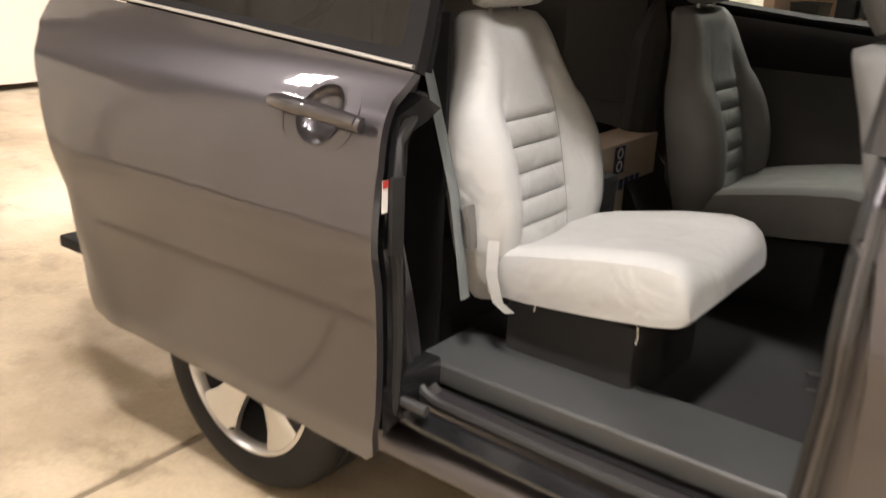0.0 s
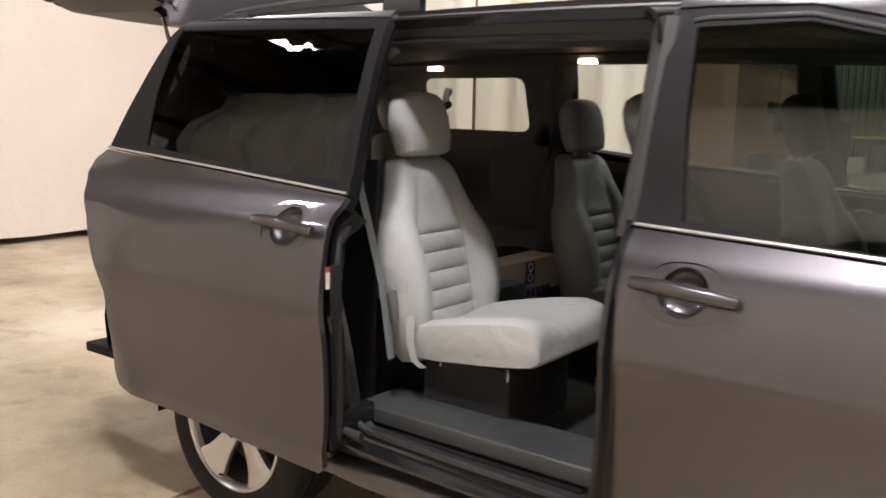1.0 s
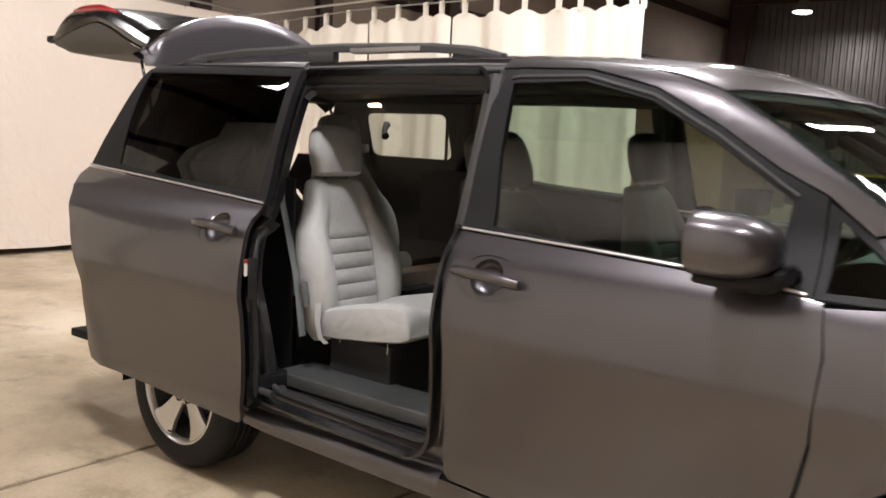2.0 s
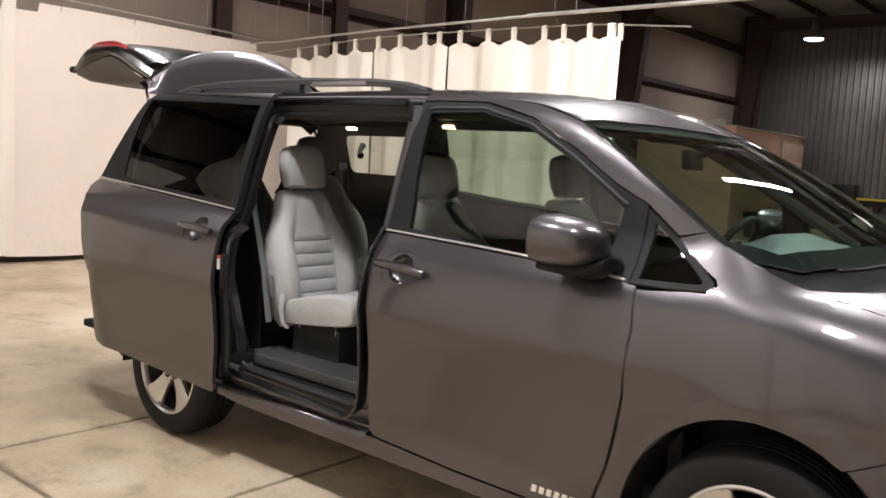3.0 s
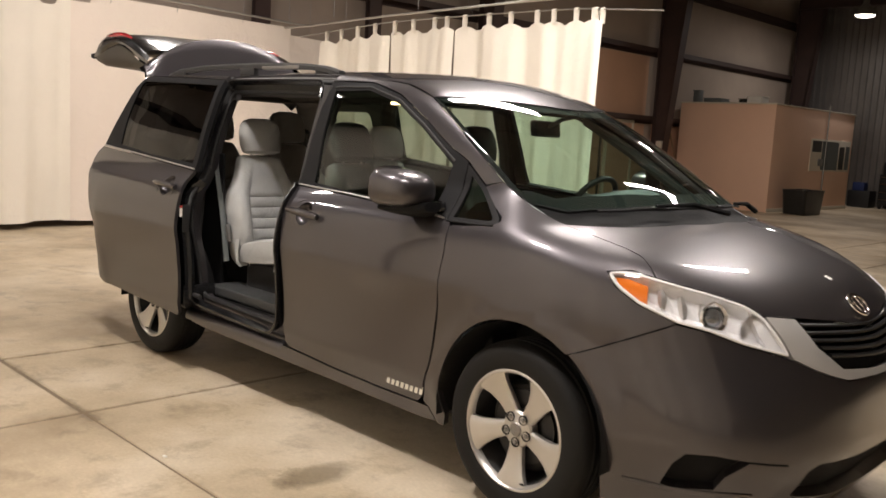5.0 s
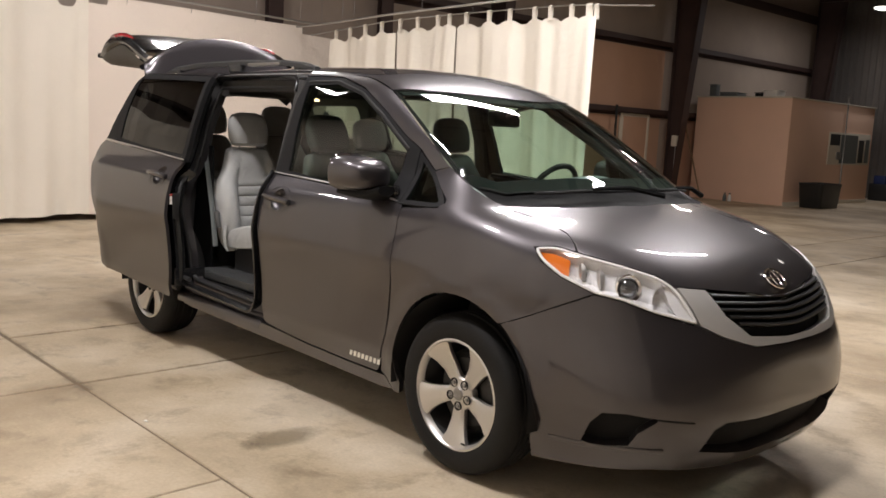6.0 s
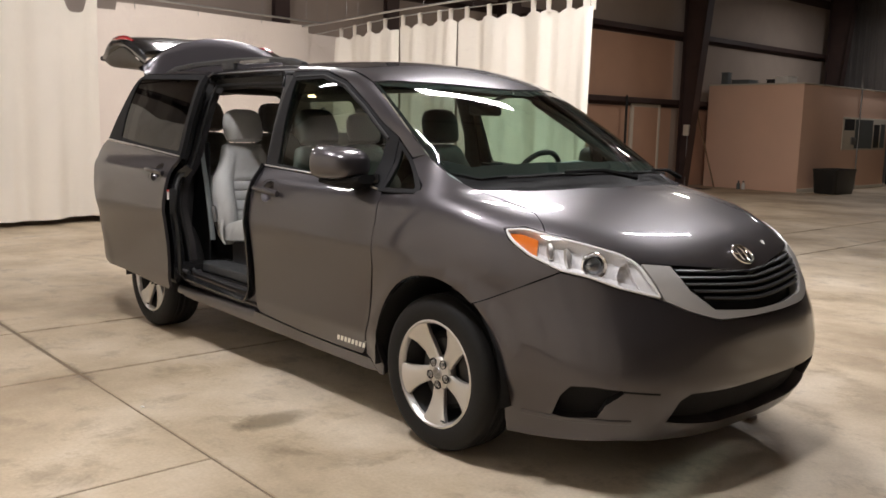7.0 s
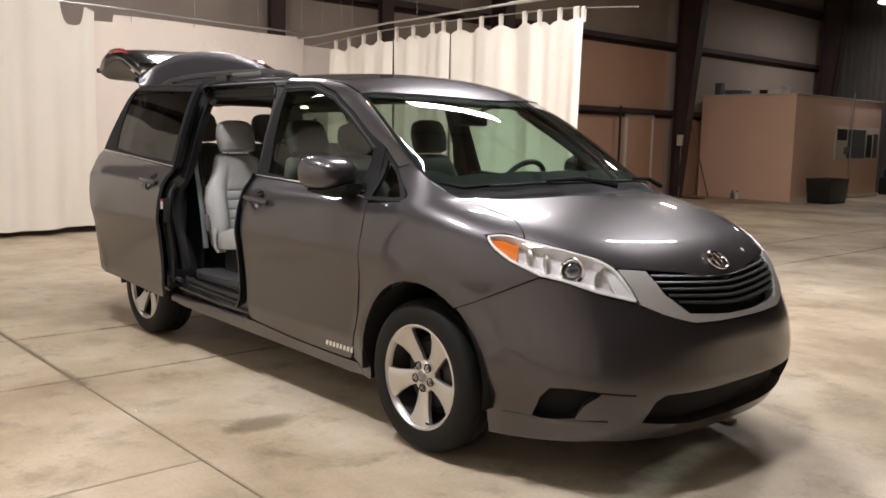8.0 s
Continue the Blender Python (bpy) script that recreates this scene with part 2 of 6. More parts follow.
M_CURTAIN = mat("cream_cotton", (0.80, 0.75, 0.66), 0.9, vary=0.05, scale=1.2, fine=300, bump=0.25, bump_scale=500, wrinkle=0.25)
M_CURTAIN2 = mat("cream_canvas", (0.79, 0.705, 0.625), 0.9, vary=0.05, scale=0.8, fine=300, bump=0.2, bump_scale=400, wrinkle=0.4)
M_PIPE = mat("galvanised_pipe", (0.50, 0.49, 0.47), 0.38, 0.85, vary=0.12)
M_COLUMN = mat("dark_red_oxide_steel", (0.055, 0.032, 0.028), 0.55, vary=0.25, scale=3)
M_INSUL = mat("wall_insulation", (0.40, 0.33, 0.275), 0.7, vary=0.10, scale=1.5, bump=0.3, bump_scale=6)
M_INSULLOW = mat("peach_wall_board", (0.55, 0.34, 0.235), 0.7, vary=0.07, scale=1.5)
M_CORR = mat("corrugated_steel", (0.30, 0.285, 0.27), 0.42, 0.75, vary=0.18, scale=1.0)
M_CEIL = mat("pale_roof_insulation", (0.26, 0.23, 0.20), 0.8, vary=0.2, scale=1)
M_BOXWALL = mat("peach_office_wall", (0.80, 0.54, 0.40), 0.65, vary=0.05, scale=1.2)
M_DRYWALL = mat("pale_wall", (0.66, 0.60, 0.50), 0.8, vary=0.06, scale=0.8)
M_TOOLBLACK = mat("black_tool_chest", (0.02, 0.02, 0.02), 0.35, vary=0.2)
M_YELLOW = mat("yellow_plastic", (0.75, 0.62, 0.06), 0.4)
M_TUBE = mat("fluorescent_tube", (1, 1, 1), 0.4, emit=(1.0, 0.90, 0.78), power=14.0)


# ---------------------------------------------------------------- mesh helpers
def part(name, bm, material, parent=None, label="", smooth=True, angle=35):
    """One bmesh becomes one mesh object under its thing."""
    me = bpy.data.meshes.new(name)
    bmesh.ops.recalc_face_normals(bm, faces=bm.faces)
    bm.to_mesh(me)
    bm.free()
    me.materials.append(material)
    if smooth:
        me.polygons.foreach_set("use_smooth", [True] * len(me.polygons))
        me.set_sharp_from_angle(angle=radians(angle))
    ob = new(name, me)
    if parent:
        ob.parent = parent
    if label:
        ob["label"] = label
    return ob


def thing(name, label, category, group="", kind="", at=(0, 0, 0), rz=0):
    ob = new(name)
    ob.matrix_basis = pose(*at, 0, 0, rz)
    return tagged(ob, label, category, group, kind)


def box(lo, hi, bevel=0.0, seg=2):
    bm = bmesh.new()
    bmesh.ops.create_cube(bm, size=1)
    lo, hi = Vector(lo), Vector(hi)
    for v in bm.verts:
        v.co = Vector([lo[i] + (v.co[i] + 0.5) * (hi[i] - lo[i]) for i in range(3)])
    if bevel:
        bmesh.ops.bevel(bm, geom=bm.edges[:] + bm.verts[:], offset=bevel, segments=seg, affect="EDGES", profile=0.6, clamp_overlap=True)
    return bm


def join(*bms):
    out = bms[0]
    for b in bms[1:]:
        me = bpy.data.meshes.new("tmp")
        b.to_mesh(me)
        out.from_mesh(me)
        bpy.data.meshes.remove(me)
        b.free()
    return out


def moved(bm, m):
    bm.transform(m)
    return bm


def tube(points, r, sides=10, closed=False, flat=1.0):
    """A round bar along points; flat squashes it in z."""
    pts = [Vector(p) for p in points]
    bm = bmesh.new()
    rings = []
    n = len(pts)
    for i, p in enumerate(pts):
        a = pts[(i - 1) % n] if closed or i else pts[0]
        b = pts[(i + 1) % n] if closed or i < n - 1 else pts[-1]
        d = (b - a).normalized()
        up = Vector((0, 0, 1)) if abs(d.z) < 0.95 else Vector((1, 0, 0))
        s = d.cross(up).normalized()
        u = s.cross(d)
        rr = r[i] if isinstance(r, (list, tuple)) else r
        rings.append([bm.verts.new(p + rr * (math.cos(k * 2 * math.pi / sides) * s + flat * math.sin(k * 2 * math.pi / sides) * u)) for k in range(sides)])
    for i in range(n if closed else n - 1):
        for k in range(sides):
            A, B = rings[i], rings[(i + 1) % n]
            bm.faces.new((A[k], A[(k + 1) % sides], B[(k + 1) % sides], B[k]))
    if not closed:
        bm.faces.new(rings[0])
        bm.faces.new(rings[-1])
    return bm


def lathe(profile, segs=48, axis="y"):
    """Profile of (radius, along) turned about the axis."""
    bm = bmesh.new()
    rings = []
    for r, h in profile:
        ring = []
        for k in range(segs):
            a = 2 * math.pi * k / segs
            c, s = r * math.cos(a), r * math.sin(a)
            ring.append(bm.verts.new({"y": (c, h, s), "z": (c, s, h), "x": (h, c, s)}[axis]))
        rings.append(ring)
    for A, B in zip(rings, rings[1:]):
        for k in range(segs):
            bm.faces.new((A[k], A[(k + 1) % segs], B[(k + 1) % segs], B[k]))
    bmesh.ops.remove_doubles(bm, verts=bm.verts, dist=1e-5)
    return bm


def loft(rings, cap=True, closed=True):
    """Rings of equally many points joined into one skin."""
    bm = bmesh.new()
    rows = [[bm.verts.new(p) for p in ring] for ring in rings]
    n = len(rows[0])
    for A, B in zip(rows, rows[1:]):
        for k in range(n if closed else n - 1):
            bm.faces.new((A[k], A[(k + 1) % n], B[(k + 1) % n], B[k]))
    if cap and closed:
        bm.faces.new(rows[0])
        bm.faces.new(rows[-1])
    return bm


def rounded(w, h, r, n=5, e=None):
    """Outline of a rounded rectangle about the origin."""
    pts = []
    r = min(r, w / 2 - 1e-4, h / 2 - 1e-4)
    for cx, cy, a0 in ((w / 2 - r, h / 2 - r, 0), (-w / 2 + r, h / 2 - r, 90), (-w / 2 + r, -h / 2 + r, 180), (w / 2 - r, -h / 2 + r, 270)):
        for k in range(n):
            a = radians(a0 + 90 * k / (n - 1))
            pts.append((cx + r * math.cos(a), cy + r * math.sin(a)))
    return pts


def plate(outline, depth, m, bevel=0.0):
    """A flat outline in xy given thickness in z, then posed by m."""
    bm = bmesh.new()
    f = bm.faces.new([bm.verts.new((x, y, 0)) for x, y in outline])
    r = bmesh.ops.extrude_face_region(bm, geom=[f])
    bmesh.ops.translate(bm, vec=(0, 0, depth), verts=[v for v in r["geom"] if isinstance(v, bmesh.types.BMVert)])
    if bevel:
        bmesh.ops.bevel(bm, geom=[e for e in bm.edges if all(v.co.z > depth / 2 for v in e.verts)], offset=bevel, segments=2, affect="EDGES")
    bm.transform(m)
    return bm


# ---------------------------------------------------------------- the car's skin
from mathutils.geometry import delaunay_2d_cdt


def spline(xs, ys):
    """A smooth curve through few points (cubic Hermite, three-point tangents, limited so that it does not overshoot)."""
    xs, ys = np.array(xs, float), np.array(ys, float)
    h, d = np.diff(xs), np.diff(ys) / np.diff(xs)
    m = np.zeros_like(ys)
    m[0], m[-1] = d[0], d[-1]
    for i in range(1, len(xs) - 1):
        if d[i - 1] * d[i] > 0:
            w1, w2 = 2 * h[i] + h[i - 1], h[i] + 2 * h[i - 1]
            m[i] = (w1 + w2) / (w1 / d[i - 1] + w2 / d[i])

    def f(x):
        x = np.asarray(x, float)
        i = np.clip(np.searchsorted(xs, x) - 1, 0, len(xs) - 2)
        t = np.clip((x - xs[i]) / h[i], 0, 1)
        over = np.where(x > xs[-1], (x - xs[-1]) * m[-1], np.where(x < xs[0], (x - xs[0]) * m[0], 0))
        return ((2 * t**3 - 3 * t**2 + 1) * ys[i] + (t**3 - 2 * t**2 + t) * h[i] * m[i]
                + (-2 * t**3 + 3 * t**2) * ys[i + 1] + (t**3 - t**2) * h[i] * m[i + 1] + over)
    return f


W_Z = spline([0.10, 0.20, 0.32, 0.39, 0.44, 0.49, 0.60, 0.72, 0.82, 0.85, 0.875, 0.90, 0.94, 1.0, 1.10, 1.19, 1.45, 1.69, 1.85],
             [0.86, 0.890, 0.917, 0.934, 0.945, 0.9465, 0.953, 0.968, 0.9825, 0.9865, 0.988, 0.9862, 0.981, 0.970, 0.935, 0.870, 0.790, 0.700, 0.60])
NOSE = spline([0.12, 0.2, 0.3, 0.45, 0.6, 0.75, 0.86, 0.95, 1.05, 1.2],
              [1.14, 1.23, 1.29, 1.33, 1.33, 1.30, 1.255, 1.185, 1.06, 0.82])
TAIL = spline([0.2, 0.35, 0.5, 0.72, 0.8, 1.0, 1.2, 1.4, 1.6, 1.8],
              [0.80, 0.93, 0.97, 0.96, 0.93, 0.92, 0.88, 0.80, 0.71, 0.60])
TOP = spline([-2.4, -1.9, -1.2, -0.4, 0.2, 0.55, 0.80, 1.0, 1.2, 1.4, 1.6, 1.72, 1.80, 1.95, 2.15, 2.35, 2.46, 2.55],
             [1.735, 1.79, 1.825, 1.835, 1.818, 1.785, 1.725, 1.645, 1.552, 1.447, 1.327, 1.247, 1.200, 1.155, 1.080, 0.980, 0.885, 0.76])
SWEEP = spline([-0.6, 0.0, 0.5, 0.9, 1.3, 1.7, 2.0, 2.4], [0.0, 0.02, 0.26, 0.42, 0.46, 0.38, 0.22, 0.12])
AXLE_F, AXLE_R, HUB = 1.515, -1.515, 0.352


def smax(a, b, k):
    h = np.clip(0.5 + 0.5 * (a - b) / k, 0, 1)
    return b * (1 - h) + a * h + k * h * (1 - h)


def step(a, b, x):
    t = np.clip((x - a) / (b - a), 0, 1)
    return t * t * (3 - 2 * t)


def half_width(x, z):
    w = W_Z(z)
    green = step(1.15, 1.3, z)
    w = w - 0.055 * green * step(0.5, 1.5, x) - (0.05 + 0.04 * green) * step(-1.2, -2.5, x) ** 1.0
    w = w - 0.010 * step(-1.14, -1.26, x) * step(1.15, 0.75, z) * step(-1.9, -1.5, x)  # turned-in rear edge of the sliding door
    for ax in (AXLE_F, AXLE_R):  # wheel lips
        r = np.hypot(x - ax, z - HUB)
        w = w + (0.016 if ax > 0 else 0.005) * np.exp(-((r - 0.44) / 0.055) ** 2) * step(0.2, 0.45, z) * step(1.0, 0.8, z)
    return w


def skin(p):
    """Below zero inside the body, above zero outside."""
    x, y, z = p[..., 0], np.abs(p[..., 1]), p[..., 2]
    w = half_width(x, z)
    qf = np.maximum(0, x - 1.25) / NOSE(z)
    qr = np.maximum(0, -1.6 - x) / TAIL(z)
    pf, pr = 2.65 + 0.85 * step(0.85, 0.45, z), 4.5
    s = np.where(x > 0, ((y / w) ** pf + qf**pf) ** (1 / pf), ((y / w) ** pr + qr**pr) ** (1 / pr))
    side = (s - 1) * 0.9
    sw = SWEEP(x)
    top = z - TOP(x + sw * y * y) + 0.10 * y * y * step(0.9, 0.2, x) + 0.05 * y * y
    return smax(side, top * 0.9, 0.06)


def normal_at(p):
    e = 1e-4
    g = np.stack([skin(p + e * np.eye(3)[i]) - skin(p - e * np.eye(3)[i]) for i in range(3)], -1)
    return g / np.maximum(1e-9, np.linalg.norm(g, axis=-1, keepdims=True))


CORE = np.array([1.35, 0.0, 0.42])


def shoot(origin, way, far):
    """Walks from inside outwards along way and returns the last crossing of the skin."""
    lo = np.zeros(origin.shape[:-1])
    hi = np.full(origin.shape[:-1], far)
    n = 26
    best = np.zeros_like(lo)
    for i in range(1, n + 1):
        t = far * i / n
        inside = skin(origin + way * t) <= 0
        best = np.where(inside, t, best)
    lo, hi = best, np.minimum(best + far / n, far)
    for _ in range(17):
        mid = (lo + hi) / 2
        inside = skin(origin + way * mid[..., None]) <= 0
        lo, hi = np.where(inside, mid, lo), np.where(inside, hi, mid)
    return origin + way * lo[..., None]


def from_side(q):
    """(x, z) to the skin on the car's right side."""
    q = np.asarray(q, float)
    o = np.stack([q[:, 0], np.zeros(len(q)), q[:, 1]], -1)
    return shoot(o, np.broadcast_to([0.0, -1.0, 0.0], o.shape), 1.2)


def from_top(q):
    q = np.asarray(q, float)
    o = np.stack([q[:, 0], q[:, 1], np.full(len(q), 0.4)], -1)
    return shoot(o, np.broadcast_to([0.0, 0.0, 1.0], o.shape), 1.6)


def from_core(q):
    """(azimuth, slope) about a point behind the nose."""
    q = np.asarray(q, float)
    d = np.stack([np.cos(q[:, 0]), -np.sin(q[:, 0]), np.tan(q[:, 1])], -1)
    d /= np.linalg.norm(d, axis=-1, keepdims=True)
    return shoot(np.broadcast_to(CORE, d.shape), d, 2.0)


def to_core(p):
    d = np.asarray(p, float) - CORE
    return np.stack([np.arctan2(-d[:, 1], d[:, 0]), np.arctan2(d[:, 2], np.hypot(d[:, 0], d[:, 1]))], -1)


def fine(poly, stepsize, closed=True):
    """Resamples an outline."""
    out = []
    n = len(poly)
    for i in range(n if closed else n - 1):
        a, b = np.array(poly[i], float), np.array(poly[(i + 1) % n], float)
        k = max(1, int(np.ceil(np.linalg.norm(b - a) / stepsize)))
        out += [tuple(a + (b - a) * j / k) for j in range(k)]
    if not closed:
        out.append(tuple(poly[-1]))
    return out


def soften(poly, corner=0.03, n=4):
    """Rounds every corner of an outline."""
    out = []
    m = len(poly)
    for i in range(m):
        p, a, b = np.array(poly[i], float), np.array(poly[i - 1], float), np.array(poly[(i + 1) % m], float)
        la, lb = np.linalg.norm(a - p), np.linalg.norm(b - p)
        u, v = (a - p) / la, (b - p) / lb
        if u.dot(v) < -0.97:
            out.append(tuple(p))
            continue
        r = min(corner, la * 0.45, lb * 0.45)
        for k in range(n + 1):
            t = k / n
            out.append(tuple((1 - t) ** 2 * (p + u * r) + 2 * t * (1 - t) * p + t * t * (p + v * r)))
    return out


def inside_poly(pts, poly):
    pts = np.asarray(pts)
    x, y = pts[:, 0], pts[:, 1]
    r = np.zeros(len(pts), bool)
    P = np.asarray(poly)
    for (x0, y0), (x1, y1) in zip(P, np.roll(P, -1, 0)):
        c = ((y0 > y) != (y1 > y))
        with np.errstate(divide="ignore", invalid="ignore"):
            r ^= c & (x < (x1 - x0) * (y - y0) / (y1 - y0) + x0)
    return r


def panel(name, outline, project, material, parent, cell=0.035, holes=(), offset=0.0, flange=0.018, mirror=False, shift=None, label="", unit=1.0, back=False):
    """A sheet of the car's skin inside an outline, with folded edges. unit: metres for one unit of the outline."""
    cell_q = cell / unit
    loops = [fine(outline, cell_q * 0.7)] + [fine(h, cell_q * 0.7) for h in holes]
    co, edges = [], []
    for lp in loops:
        s = len(co)
        co += lp
        edges += [(s + i, s + (i + 1) % len(lp)) for i in range(len(lp))]
    nb = len(co)
    lo, hi = np.min(loops[0], 0), np.max(loops[0], 0)
    gx, gy = np.meshgrid(np.arange(lo[0] + cell_q / 2, hi[0], cell_q), np.arange(lo[1] + cell_q / 2, hi[1], cell_q))
    gx = gx + (np.arange(gx.shape[0]) % 2)[:, None] * cell_q / 2
    g = np.stack([gx.ravel(), gy.ravel()], -1)
    keep = inside_poly(g, loops[0])
    for h in loops[1:]:
        keep &= ~inside_poly(g, h)
    b = np.array(co)
    if keep.any():
        dist = np.min(np.linalg.norm(g[:, None, :] - b[None, :, :], axis=2), axis=1)
        keep &= dist > cell_q * 0.45
    pts = co + [tuple(q) for q in g[keep]]
    v2, e2, f2, vo, _, _ = delaunay_2d_cdt([Vector(q) for q in pts], edges, [], 0, 1e-6)
    q = np.array([tuple(v) for v in v2])
    cen = np.array([np.mean(q[list(f)], 0) for f in f2])
    ok = inside_poly(cen, loops[0])
    for h in loops[1:]:
        ok &= ~inside_poly(cen, h)
    faces = [tuple(f) for f, k in zip(f2, ok) if k]
    p3 = project(q)
    nn = normal_at(p3)
    p3 = p3 + nn * offset
    count = {}
    for f in faces:
        for i in range(3):
            e = (f[i], f[(i + 1) % 3])
            k = tuple(sorted(e))
            count.setdefault(k, []).append(e)
    rim = [v[0] for v in count.values() if len(v) == 1]
    verts = [tuple(p) for p in p3]
    norms = [tuple(n) for n in nn]
    allf = list(faces)
    if flange:
        ids = sorted({i for e in rim for i in e})
        # a small rolled edge, then the fold
        top = {i: len(verts) + k for k, i in enumerate(ids)}
        verts += [tuple(p3[i] - nn[i] * 0.0) for i in ids]
        norms += [tuple(nn[i]) for i in ids]
        low = {i: len(verts) + k for k, i in enumerate(ids)}
        verts += [tuple(p3[i] - nn[i] * flange) for i in ids]
        norms += [tuple(nn[i]) for i in ids]
        for a, c in rim:
            allf.append((top[c], top[a], low[a], low[c]))
    me = bpy.data.meshes.new(name)
    V = np.array(verts)
    if shift is not None:
        V = V + np.array(shift)
    if mirror:
        V = V * np.array([1, -1, 1])
        allf = [tuple(reversed(f)) for f in allf]
    # face the right way
    F = np.array(faces)
    fn = np.cross(p3[F[:, 1]] - p3[F[:, 0]], p3[F[:, 2]] - p3[F[:, 0]])
    if np.sum(fn * nn[F[:, 0]]) < 0:
        allf = [tuple(reversed(f)) for f in allf]
    me.from_pydata([tuple(v) for v in V], [], allf)
    me.materials.append(material)
    me.polygons.foreach_set("use_smooth", [i < len(faces) for i in range(len(allf))])
    me.update()
    custom = np.array(norms)
    if mirror:
        custom = custom * np.array([1, -1, 1])
    ln = []
    for poly in me.polygons:
        for v in poly.vertices:
            ln.append(tuple(custom[v]) if poly.index < len(faces) else tuple(poly.normal))
    me.normals_split_custom_set(ln)
    ob = new(name, me)
    ob.parent = parent
    if label:
        ob["label"] = label
    return ob


def skin_path(pts, project, offset=0.0, n=0.03):
    q = np.array(fine(pts, n, closed=False))
    p = project(q)
    return p + normal_at(p) * offset


def strip(name, pts, project, width, height, material, parent, shift=(0, 0, 0), mirror=False, label="", n=0.03):
    """A thin raised bead that follows a line on the skin."""
    p = skin_path(pts, project, 0, n)
    nn = normal_at(p)
    d = np.gradient(p, axis=0)
    d /= np.linalg.norm(d, axis=1, keepdims=True)
    s = np.cross(d, nn)
    rings = []
    for i in range(len(p)):
        ring = [p[i] + s[i] * width * a + nn[i] * height * b for a, b in ((-0.5, -0.6), (-0.5, 0.5), (-0.3, 1), (0.3, 1), (0.5, 0.5), (0.5, -0.6))]
        ring = [(np.array(r) + np.array(shift)) * (np.array([1, -1, 1]) if mirror else 1) for r in ring]
        rings.append([tuple(r) for r in ring])
    return part(name, loft(rings), material, parent, label, angle=50)


# ---------------------------------------------------------------- the hall
WALL_X, FAR_Y, EAST_X, NEAR_Y, CEIL_Z = -9.0, 25.5, 15.0, -8.0, 6.6


